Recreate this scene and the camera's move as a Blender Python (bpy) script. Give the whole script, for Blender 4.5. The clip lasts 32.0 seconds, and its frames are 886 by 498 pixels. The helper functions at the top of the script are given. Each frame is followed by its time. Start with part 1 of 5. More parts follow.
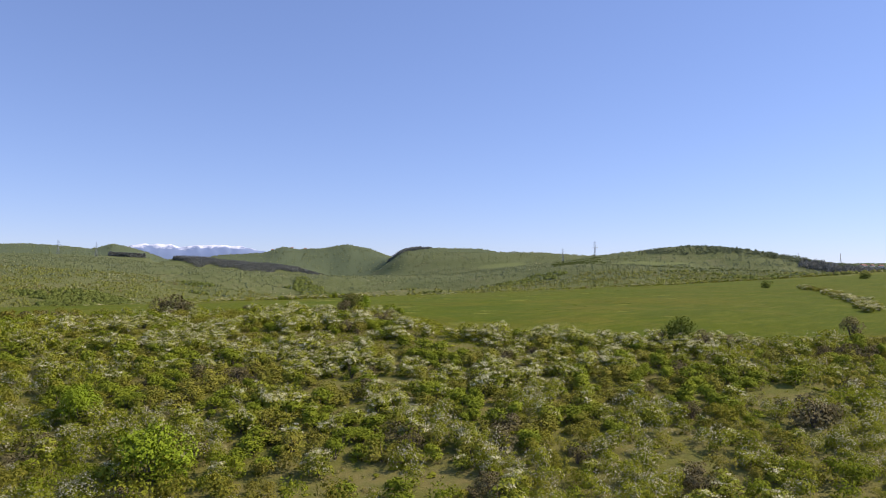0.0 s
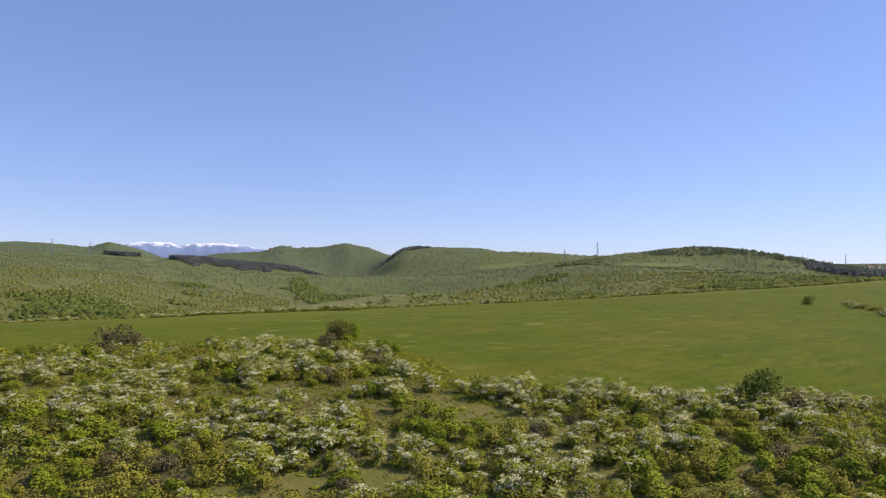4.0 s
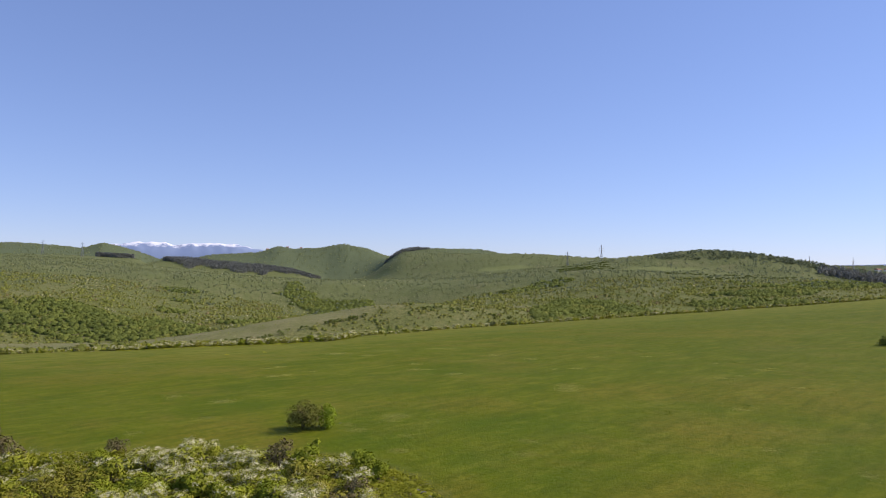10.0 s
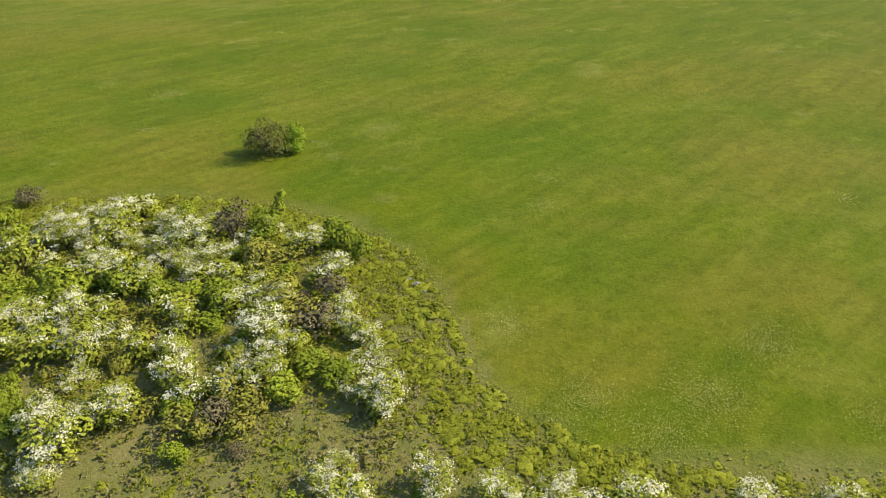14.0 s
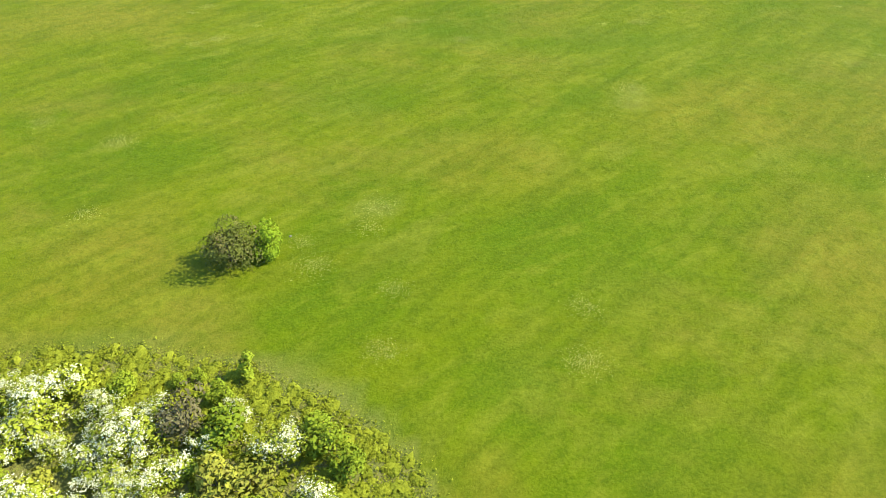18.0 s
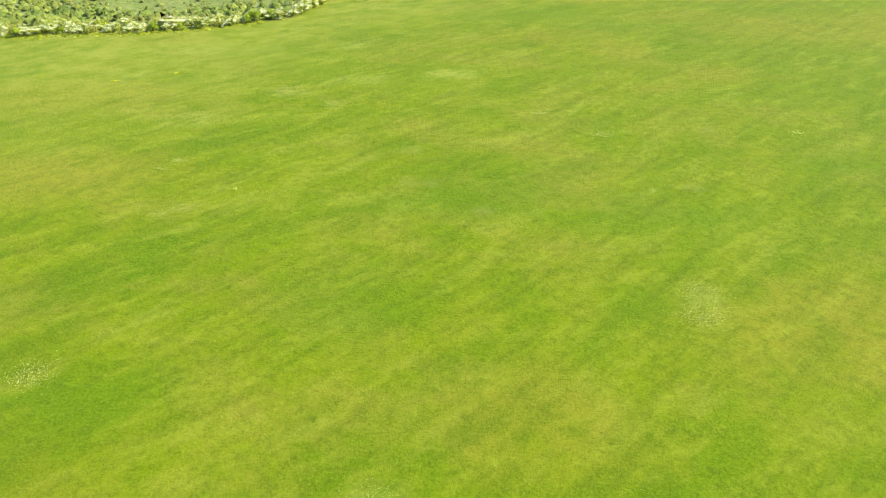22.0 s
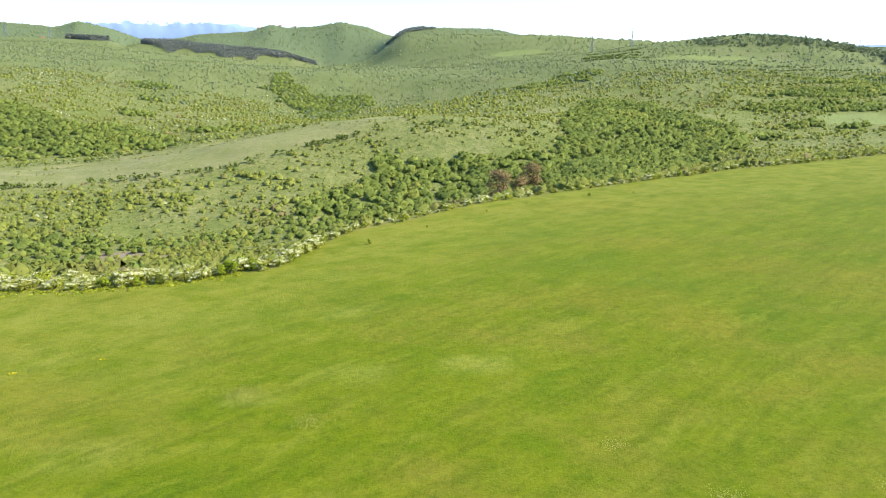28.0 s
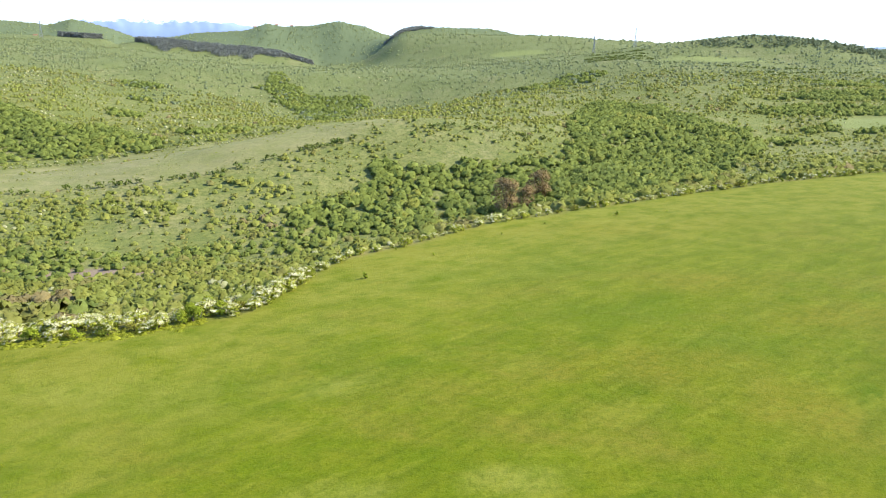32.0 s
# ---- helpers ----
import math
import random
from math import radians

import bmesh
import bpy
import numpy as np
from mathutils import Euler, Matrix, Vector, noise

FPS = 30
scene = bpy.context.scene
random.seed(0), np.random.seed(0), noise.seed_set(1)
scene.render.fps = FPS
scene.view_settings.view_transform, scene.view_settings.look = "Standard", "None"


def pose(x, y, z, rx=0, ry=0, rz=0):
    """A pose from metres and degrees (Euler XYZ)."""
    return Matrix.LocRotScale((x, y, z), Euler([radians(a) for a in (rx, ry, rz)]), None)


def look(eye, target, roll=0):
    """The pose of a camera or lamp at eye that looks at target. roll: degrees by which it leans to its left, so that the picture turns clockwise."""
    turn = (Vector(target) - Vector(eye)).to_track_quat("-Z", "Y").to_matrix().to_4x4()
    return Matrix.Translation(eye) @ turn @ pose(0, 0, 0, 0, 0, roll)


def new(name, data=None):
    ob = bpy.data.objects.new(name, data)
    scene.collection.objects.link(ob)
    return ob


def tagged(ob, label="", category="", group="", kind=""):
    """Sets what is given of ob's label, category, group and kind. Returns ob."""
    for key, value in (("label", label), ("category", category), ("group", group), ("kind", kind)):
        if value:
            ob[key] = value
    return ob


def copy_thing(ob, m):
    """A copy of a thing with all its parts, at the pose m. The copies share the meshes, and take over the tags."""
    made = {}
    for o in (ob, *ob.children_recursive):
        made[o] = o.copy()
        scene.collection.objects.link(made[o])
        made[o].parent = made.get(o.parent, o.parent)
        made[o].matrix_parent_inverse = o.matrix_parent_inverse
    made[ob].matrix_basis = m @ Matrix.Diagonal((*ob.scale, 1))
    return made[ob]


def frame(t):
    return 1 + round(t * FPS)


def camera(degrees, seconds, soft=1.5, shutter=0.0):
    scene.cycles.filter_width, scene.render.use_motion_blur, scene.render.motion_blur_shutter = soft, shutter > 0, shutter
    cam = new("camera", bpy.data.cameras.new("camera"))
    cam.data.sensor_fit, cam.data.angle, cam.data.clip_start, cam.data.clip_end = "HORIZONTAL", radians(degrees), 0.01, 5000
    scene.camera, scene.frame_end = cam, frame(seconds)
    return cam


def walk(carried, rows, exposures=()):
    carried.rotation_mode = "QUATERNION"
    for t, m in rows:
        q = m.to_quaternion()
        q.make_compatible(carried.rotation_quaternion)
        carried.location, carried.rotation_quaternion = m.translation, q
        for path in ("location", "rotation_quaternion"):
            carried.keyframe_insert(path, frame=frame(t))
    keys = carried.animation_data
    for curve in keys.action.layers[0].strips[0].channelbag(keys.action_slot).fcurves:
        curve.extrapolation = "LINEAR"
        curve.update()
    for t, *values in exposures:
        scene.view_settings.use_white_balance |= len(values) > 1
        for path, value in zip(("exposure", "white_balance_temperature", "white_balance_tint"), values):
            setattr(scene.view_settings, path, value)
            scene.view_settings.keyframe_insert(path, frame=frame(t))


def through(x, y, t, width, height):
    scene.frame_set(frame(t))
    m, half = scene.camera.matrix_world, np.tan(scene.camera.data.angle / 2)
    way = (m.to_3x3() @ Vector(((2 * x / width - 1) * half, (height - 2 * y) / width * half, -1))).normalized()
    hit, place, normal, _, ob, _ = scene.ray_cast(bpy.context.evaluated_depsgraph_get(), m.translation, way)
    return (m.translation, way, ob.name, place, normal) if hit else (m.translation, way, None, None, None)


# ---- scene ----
cam = camera(64.4, 32.0, 1.0)
PATH = [
    (0, (0.471, 0.735, -0.331), (0.469, 2.734, -0.269), 0.2),
    (0.5, (0.344, 3.795, 0.086), (0.34, 5.794, 0.15), 0.2),
    (1, (0.184, 6.954, 0.524), (0.181, 8.953, 0.588), 0.2),
    (1.5, (0.104, 10.423, 1.214), (0.101, 12.422, 1.276), 0.2),
    (2, (-0.012, 13.737, 1.889), (-0.015, 15.736, 1.95), 0.2),
    (2.5, (-0.139, 16.827, 2.452), (-0.142, 18.826, 2.511), 0.2),
    (3, (-0.279, 19.945, 3.063), (-0.281, 21.945, 3.122), 0.2),
    (3.5, (-0.466, 23.107, 3.67), (-0.466, 25.106, 3.727), 0.3),
    (5.5, (-0.931, 35.781, 5.858), (-0.931, 37.78, 5.915), 0.4),
    (6, (-0.946, 38.932, 6.377), (-0.946, 40.931, 6.433), 0.4),
    (6.5, (-1.035, 42.079, 6.949), (-1.034, 44.078, 7.004), 0.4),
    (7, (-1.036, 45.126, 7.629), (-1.035, 47.125, 7.683), 0.4),
    (7.5, (-1.143, 47.833, 8.378), (-1.143, 49.832, 8.433), 0.4),
    (8, (-1.204, 50.624, 9.141), (-1.204, 52.624, 9.196), 0.4),
    (8.5, (-1.427, 53.656, 9.977), (-1.424, 55.655, 10.032), 0.4),
    (9, (-1.523, 56.677, 10.928), (-1.521, 58.676, 10.982), 0.4),
    (9.5, (-1.665, 59.747, 11.835), (-1.661, 61.747, 11.888), 0.4),
    (10, (-1.672, 62.609, 12.795), (-1.669, 64.608, 12.849), 0.4),
    (10.5, (-1.786, 65.642, 13.64), (-1.782, 67.642, 13.689), 0.3),
    (11, (-1.803, 68.493, 14.279), (-1.794, 70.488, 14.125), 0.4),
    (11.5, (-1.924, 71.516, 15.181), (-1.909, 73.482, 14.814), 0.5),
    (12, (-2.124, 74.635, 16.425), (-2.105, 76.583, 15.972), 0.5),
    (12.5, (-2.16, 77.543, 17.337), (-2.138, 79.472, 16.81), 0.4),
    (13, (-2.034, 80.456, 18.641), (-2.005, 82.243, 17.742), 0.6),
    (13.5, (-2.095, 83.565, 20.071), (-2.064, 85.317, 19.107), 0.7),
    (15.5, (-2.145, 96.009, 25.296), (-2.115, 97.559, 24.032), 0.5),
    (16, (-2.245, 99.154, 26.118), (-2.216, 100.708, 24.859), 0.4),
    (16.5, (-2.378, 102.148, 27.059), (-2.351, 103.704, 25.803), 0.5),
    (17, (-2.537, 104.934, 28.071), (-2.509, 106.488, 26.812), 0.6),
    (17.5, (-2.641, 107.939, 29.139), (-2.615, 109.492, 27.879), 0.6),
    (18, (-2.781, 110.941, 30.082), (-2.754, 112.495, 28.824), 0.6),
    (18.5, (-2.871, 113.873, 30.67), (-2.847, 115.431, 29.416), 0.6),
    (19, (-3.016, 116.718, 30.96), (-2.993, 118.274, 29.703), 0.6),
    (19.5, (-3.215, 119.641, 30.877), (-3.191, 121.198, 29.622), 0.6),
    (20, (-3.615, 122.635, 30.837), (-3.584, 124.193, 29.584), 0.8),
    (20.5, (-3.919, 125.664, 30.731), (-3.884, 127.223, 29.479), 1.0),
    (21, (-4.033, 128.775, 30.872), (-3.995, 130.332, 29.617), 1.2),
    (21.5, (-4.039, 132.049, 30.759), (-4.007, 133.612, 29.513), 1.1),
    (22, (-4.09, 135.027, 30.586), (-4.068, 136.715, 29.514), 0.9),
    (22.5, (-3.715, 138.118, 30.047), (-3.713, 139.959, 29.264), 0.6),
    (23, (-4.13, 141.265, 29.291), (-4.133, 143.183, 28.725), 0.5),
    (23.5, (-4.435, 144.576, 29.056), (-4.439, 146.496, 28.494), 0.4),
    (24, (-4.669, 147.827, 29.001), (-4.674, 149.747, 28.441), 0.4),
    (24.5, (-4.881, 151.089, 29.051), (-4.886, 153.009, 28.492), 0.4),
    (25, (-4.951, 154.415, 29.055), (-4.957, 156.335, 28.497), 0.4),
    (25.5, (-5.049, 157.666, 29.147), (-5.055, 159.586, 28.589), 0.4),
    (27.5, (-5.328, 170.395, 29.143), (-5.337, 172.316, 28.585), 0.4),
    (28, (-5.564, 173.675, 29.112), (-5.572, 175.596, 28.554), 0.4),
    (28.5, (-6.023, 176.764, 29.15), (-6.029, 178.684, 28.591), 0.5),
    (29, (-6.287, 180.209, 29.029), (-6.292, 182.129, 28.47), 0.5),
    (29.5, (-6.467, 183.531, 28.946), (-6.472, 185.452, 28.388), 0.5),
    (30, (-6.623, 186.664, 28.951), (-6.628, 188.585, 28.393), 0.5),
    (30.5, (-6.865, 189.891, 28.824), (-6.87, 191.812, 28.267), 0.6),
    (31, (-7.135, 193.222, 28.555), (-7.139, 195.143, 27.998), 0.7),
    (31.5, (-7.558, 196.595, 28.405), (-7.56, 198.516, 27.848), 0.7),
    (32, (-8.192, 199.483, 28.219), (-8.191, 201.404, 27.662), 0.7),
]
EXPOSURES = (  # seconds, stops, kelvin, tint
    (0, 0.13, 6550, 22), (10.5, 0.04, 6550, 22), (12.5, 0.1, 6600, 23), (13, 0.48, 6650, 21), (13.5, 0.62, 6600, 17), (15.5, 1.14, 6600, 5), (18, 1.36, 6650, -4),
    (20, 1.52, 6650, -6), (22, 1.59, 6700, -7), (24, 1.48, 6700, -5), (25.5, 1.37, 6650, -2), (28, 1.25, 6500, 2), (32, 1.25, 6350, 9))
walk(cam, [(t, look(eye, target, roll)) for t, eye, target, roll in PATH], EXPOSURES)

# ---- light ----
SUN_AZ, SUN_EL = radians(75), radians(41)
to_sun = Vector((math.sin(SUN_AZ) * math.cos(SUN_EL), math.cos(SUN_AZ) * math.cos(SUN_EL), math.sin(SUN_EL)))
world = bpy.data.worlds.new("sky")
scene.world = world
world.use_nodes = True
wn = world.node_tree
sky = wn.nodes.new("ShaderNodeTexSky")
sky.sky_type, sky.sun_disc = "NISHITA", False
sky.sun_elevation, sky.sun_rotation = SUN_EL, SUN_AZ
sky.air_density, sky.dust_density, sky.ozone_density, sky.altitude = 1.0, 0.0, 5.0, 900
background = wn.nodes["Background"]
background.inputs["Strength"].default_value = 0.195
tone = wn.nodes.new("ShaderNodeMix")
tone.data_type, tone.blend_type = "RGBA", "MULTIPLY"
tone.inputs[0].default_value, tone.inputs[7].default_value = 1.0, (0.79, 0.96, 1.42, 1)
wn.links.new(sky.outputs["Color"], tone.inputs[6])
soft_sky = wn.nodes.new("ShaderNodeGamma")
soft_sky.inputs["Gamma"].default_value = 0.66
wn.links.new(tone.outputs[2], soft_sky.inputs["Color"])
wn.links.new(soft_sky.outputs["Color"], background.inputs["Color"])
sun = new("sun", bpy.data.lights.new("sun", "SUN"))
sun.data.energy, sun.data.angle, sun.data.color = 4.0, radians(0.5), (1.0, 0.92, 0.78)
sun.matrix_world = look(to_sun * 100, (0, 0, 0))


# ---- materials ----
class Nodes:
    """Short writing for a node material."""

    def __init__(self, name):
        self.mat = bpy.data.materials.new(name)
        self.mat.use_nodes = True
        self.tree = self.mat.node_tree
        self.bsdf = self.tree.nodes["Principled BSDF"]
        self.out = self.tree.nodes["Material Output"]

    def put(self, socket, value):
        if hasattr(value, "is_linked"):
            self.tree.links.new(value, socket)
        elif isinstance(value, tuple) and len(value) == 3 and socket.type == "RGBA":
            socket.default_value = (*value, 1)
        else:
            socket.default_value = value

    def node(self, kind, out=0, **values):
        n = self.tree.nodes.new(kind)
        for key, value in values.items():
            self.put(n.inputs[key.replace("_", " ")], value)
        return n.outputs[out]

    def noise(self, scale, detail=3.0, rough=0.55, vector=None):
        n = self.tree.nodes.new("ShaderNodeTexNoise")
        n.inputs["Scale"].default_value, n.inputs["Detail"].default_value, n.inputs["Roughness"].default_value = scale, detail, rough
        self.put(n.inputs["Vector"], vector if vector is not None else self.place())
        return n.outputs["Fac"]

    def place(self, scale=(1, 1, 1), turn=0.0):
        p = self.tree.nodes.new("ShaderNodeNewGeometry").outputs["Position"]
        for size, angle in (((1, 1, 1), turn), (scale, 0.0)):
            m = self.tree.nodes.new("ShaderNodeMapping")
            m.inputs["Scale"].default_value, m.inputs["Rotation"].default_value = size, (0, 0, angle)
            self.put(m.inputs["Vector"], p)
            p = m.outputs["Vector"]
        return p

    def ramp(self, fac, low, high):
        n = self.tree.nodes.new("ShaderNodeMapRange")
        n.clamp = True
        self.put(n.inputs["Value"], fac)
        n.inputs["From Min"].default_value, n.inputs["From Max"].default_value = low, high
        return n.outputs["Result"]

    def mix(self, fac, a, b, how="MIX"):
        n = self.tree.nodes.new("ShaderNodeMix")
        n.data_type, n.blend_type = "RGBA", how
        self.put(n.inputs[0], fac), self.put(n.inputs[6], a), self.put(n.inputs[7], b)
        return n.outputs[2]

    def maths(self, how, a, b):
        n = self.tree.nodes.new("ShaderNodeMath")
        n.operation = how
        self.put(n.inputs[0], a), self.put(n.inputs[1], b)
        return n.outputs[0]

    def attribute(self, name):
        n = self.tree.nodes.new("ShaderNodeAttribute")
        n.attribute_name = name
        return n.outputs["Fac"]

    def bump(self, height, strength, distance):
        n = self.tree.nodes.new("ShaderNodeBump")
        n.inputs["Strength"].default_value, n.inputs["Distance"].default_value = strength, distance
        self.put(n.inputs["Height"], height)
        self.put(self.bsdf.inputs["Normal"], n.outputs["Normal"])

    def done(self, colour, rough=0.8, gloss=0.2, through=0.0):
        self.put(self.bsdf.inputs["Base Color"], colour)
        self.put(self.bsdf.inputs["Roughness"], rough)
        self.bsdf.inputs["Specular IOR Level"].default_value = gloss
        if through:
            t = self.tree.nodes.new("ShaderNodeBsdfTranslucent")
            self.put(t.inputs["Color"], colour)
            m = self.tree.nodes.new("ShaderNodeMixShader")
            m.inputs[0].default_value = through
            self.tree.links.new(self.bsdf.outputs[0], m.inputs[1])
            self.tree.links.new(t.outputs[0], m.inputs[2])
            self.tree.links.new(m.outputs[0], self.out.inputs["Surface"])
        return self.mat


def leaf_material(name, dark, light, far=False, through=0.1, autumn=None, grain=7.0):
    """Leaves: tone by sprig, by plant and by stretches of the ground."""
    n = Nodes(name)
    geo = n.tree.nodes.new("ShaderNodeNewGeometry")
    sprig = geo.outputs["Random Per Island"]
    if far:
        plant = n.attribute("tint")
    else:
        plant = n.tree.nodes.new("ShaderNodeObjectInfo").outputs["Random"]
    tone = n.maths("ADD", n.maths("MULTIPLY", sprig, 0.35), n.maths("MULTIPLY", plant, 0.32 if far else 0.45))
    tone = n.maths("ADD", tone, n.maths("MULTIPLY", n.ramp(n.noise(grain, 2, 0.7), 0.35, 0.65), 0.3))
    c = n.mix(n.ramp(tone, 0.1, 0.9 if far else 1.0), dark, light)
    if autumn:
        c = n.mix(n.ramp(n.noise(0.9 if not far else 0.05, 2), 0.5, 0.72), c, autumn)
    if far and through == 0.1:
        through = 0.3
    if far:
        n.bump(n.noise(grain * 0.8, 3, 0.7), 0.5, 0.4)
    return n.done(c, 0.75, 0.06 if far else 0.08, through)


M_HAW = leaf_material("hawthorn_leaf", (0.18, 0.21, 0.018), (0.4, 0.42, 0.042))
M_GREEN = leaf_material("fresh_leaf", (0.15, 0.2, 0.013), (0.35, 0.4, 0.032))
M_LIGHT = leaf_material("bright_leaf", (0.14, 0.215, 0.01), (0.3, 0.39, 0.026))
M_OLIVE = leaf_material("olive_leaf", (0.17, 0.185, 0.02), (0.4, 0.375, 0.05), autumn=(0.29, 0.25, 0.05))
M_DULL = leaf_material("dull_leaf", (0.085, 0.1, 0.016), (0.22, 0.225, 0.045), autumn=(0.2, 0.16, 0.06))
M_BROWN = leaf_material("brown_twigs", (0.11, 0.095, 0.042), (0.25, 0.21, 0.09))
M_DARK = leaf_material("dark_leaf", (0.065, 0.095, 0.013), (0.165, 0.215, 0.03))
M_BLOSSOM = leaf_material("blossom", (0.56, 0.53, 0.27), (0.86, 0.82, 0.54))
M_FAR_GREEN = leaf_material("valley_leaf", (0.17, 0.2, 0.038), (0.315, 0.335, 0.075), far=True, grain=1.6)
M_FAR_OLIVE = leaf_material("valley_olive_leaf", (0.17, 0.19, 0.036), (0.305, 0.31, 0.07), far=True, grain=1.6, autumn=(0.26, 0.24, 0.08))
M_FAR_DARK = leaf_material("valley_dark_leaf", (0.105, 0.142, 0.032), (0.225, 0.27, 0.062), far=True, grain=1.6)
M_FAR_WOOD = leaf_material("woodland_leaf", (0.14, 0.18, 0.036), (0.275, 0.318, 0.07), far=True, grain=1.6)
M_FAR_LIME = leaf_material("valley_lime_leaf", (0.2, 0.225, 0.042), (0.34, 0.35, 0.08), far=True, grain=1.6)
M_FAR_BLOSSOM = leaf_material("valley_blossom", (0.33, 0.345, 0.15), (0.54, 0.53, 0.29), far=True, grain=1.6)
M_FAR_BROWN = leaf_material("valley_brown", (0.18, 0.15, 0.06), (0.34, 0.28, 0.12), far=True, grain=1.6)
# far pines and hill trees: leaf colours shifted to blue-grey for haze
M_PINE = leaf_material("hazy_pine_needles", (0.17, 0.185, 0.165), (0.27, 0.285, 0.25), far=True, through=0.1, grain=0.8)
M_HILL_DARK = leaf_material("hazy_hill_dark_leaf", (0.125, 0.16, 0.088), (0.24, 0.285, 0.15), far=True, grain=0.8)
M_HILL_TREE = leaf_material("hazy_hill_leaf", (0.15, 0.185, 0.078), (0.29, 0.325, 0.14), far=True, grain=0.8)


def bark_material():
    n = Nodes("bark")
    return n.done(n.mix(n.noise(9, 4), (0.06, 0.045, 0.03), (0.2, 0.17, 0.13)), 0.9, 0.1)


M_BARK = bark_material()


def ground_material():
    n = Nodes("grassland")
    streak = n.noise(0.09, 6, 0.68, n.place((0.4, 1.9, 1), radians(-43)))
    fine_streak = n.noise(0.3, 4, 0.6, n.place((0.3, 1.9, 1), radians(-45)))
    patch = n.noise(0.2, 5, 0.65)
    tuft = n.noise(0.9, 4, 0.65)
    grain = n.noise(4.2, 5, 0.8)
    dry = n.noise(0.07, 6, 0.68, n.place((0.7, 1.2, 1), radians(20)))
    pale = n.noise(0.16, 4, 0.6, n.place((0.6, 1.3, 1), radians(-40)))
    lush = n.noise(0.06, 5, 0.6, n.place((0.5, 1.5, 1), radians(-38)))
    # meadow
    g = n.mix(n.ramp(streak, 0.36, 0.64), (0.088, 0.13, 0.002), (0.128, 0.155, 0.003))
    g = n.mix(n.maths("MULTIPLY", n.ramp(patch, 0.45, 0.62), 0.7), g, (0.151, 0.162, 0.0072))
    g = n.mix(n.maths("MULTIPLY", n.ramp(lush, 0.52, 0.66), 0.5), g, (0.054, 0.104, 0.00216))
    g = n.mix(n.maths("MULTIPLY", n.ramp(dry, 0.5, 0.66), 0.65), g, (0.187, 0.158, 0.02))
    g = n.mix(n.maths("MULTIPLY", n.ramp(pale, 0.55, 0.68), 0.65), g, (0.185, 0.19, 0.018))
    across = n.tree.nodes.new("ShaderNodeSeparateXYZ")
    n.put(across.inputs[0], n.place())
    east = n.ramp(n.maths("ADD", n.maths("MULTIPLY", across.outputs[0], 0.014), n.noise(0.03, 4, 0.6)), 0.5, 1.3)
    g = n.mix(n.maths("MULTIPLY", east, 0.24), g, (0.075, 0.105, 0.002))
    g = n.mix(n.maths("MULTIPLY", n.maths("MULTIPLY", n.attribute("lush"), n.ramp(patch, 0.25, 0.55)), 0.6), g, (0.066, 0.122, 0.002))
    g = n.mix(n.maths("MULTIPLY", n.maths("MULTIPLY", n.attribute("dry"), n.ramp(patch, 0.2, 0.55)), 0.75), g, (0.17, 0.152, 0.012))
    g = n.mix(n.maths("MULTIPLY", n.maths("MULTIPLY", n.attribute("pale"), n.ramp(patch, 0.25, 0.6)), 0.75), g, (0.23, 0.236, 0.038))
    mottle = n.noise(0.3, 4, 0.65, n.place((0.5, 1.5, 1), radians(-34)))
    g = n.mix(n.maths("MULTIPLY", n.ramp(mottle, 0.54, 0.66), 0.5), g, (0.188, 0.196, 0.014))
    g = n.mix(n.maths("MULTIPLY", n.ramp(mottle, 0.44, 0.34), 0.35), g, (0.07, 0.108, 0.002))
    g = n.mix(n.maths("MULTIPLY", n.ramp(n.noise(0.75, 3, 0.6), 0.65, 0.74), 0.5), g, (0.05, 0.078, 0.002))
    g = n.mix(n.maths("MULTIPLY", n.ramp(fine_streak, 0.5, 0.66), 0.42), g, (0.0648, 0.0936, 0.00288))
    g = n.mix(n.maths("MULTIPLY", n.ramp(tuft, 0.46, 0.68), 0.5), g, (0.0612, 0.0936, 0.00288))
    g = n.mix(n.maths("MULTIPLY", n.ramp(grain, 0.48, 0.72), 0.36), g, (0.223, 0.23, 0.0144))
    g = n.mix(n.maths("MULTIPLY", n.ramp(grain, 0.48, 0.3), 0.36), g, (0.036, 0.0612, 0.00144))
    # rough ground under scrub
    r = n.mix(n.ramp(patch, 0.35, 0.65), (0.165, 0.165, 0.028), (0.235, 0.195, 0.062))
    r = n.mix(n.maths("MULTIPLY", n.ramp(tuft, 0.4, 0.7), 0.6), r, (0.1, 0.135, 0.02))
    r = n.mix(n.maths("MULTIPLY", n.ramp(grain, 0.45, 0.75), 0.4), r, (0.24, 0.22, 0.1))
    # far slopes
    f = n.mix(n.ramp(n.noise(0.02, 5, 0.6), 0.35, 0.65), (0.17, 0.185, 0.045), (0.245, 0.23, 0.085))
    # haze painted in: ground colour turns bluer with distance
    f = n.mix(n.maths("MULTIPLY", n.attribute("far_haze"), 0.75), f, (0.15, 0.172, 0.072))
    f = n.mix(n.maths("MULTIPLY", n.ramp(n.noise(0.012, 5, 0.7), 0.55, 0.68), 0.6), f, (0.25, 0.225, 0.11))
    f = n.mix(n.maths("MULTIPLY", n.ramp(n.noise(0.15, 4, 0.7), 0.42, 0.6), 0.7), f, (0.13, 0.155, 0.04))
    f = n.mix(n.maths("MULTIPLY", n.ramp(n.noise(0.45, 4, 0.7), 0.46, 0.6), 0.6), f, (0.085, 0.11, 0.03))
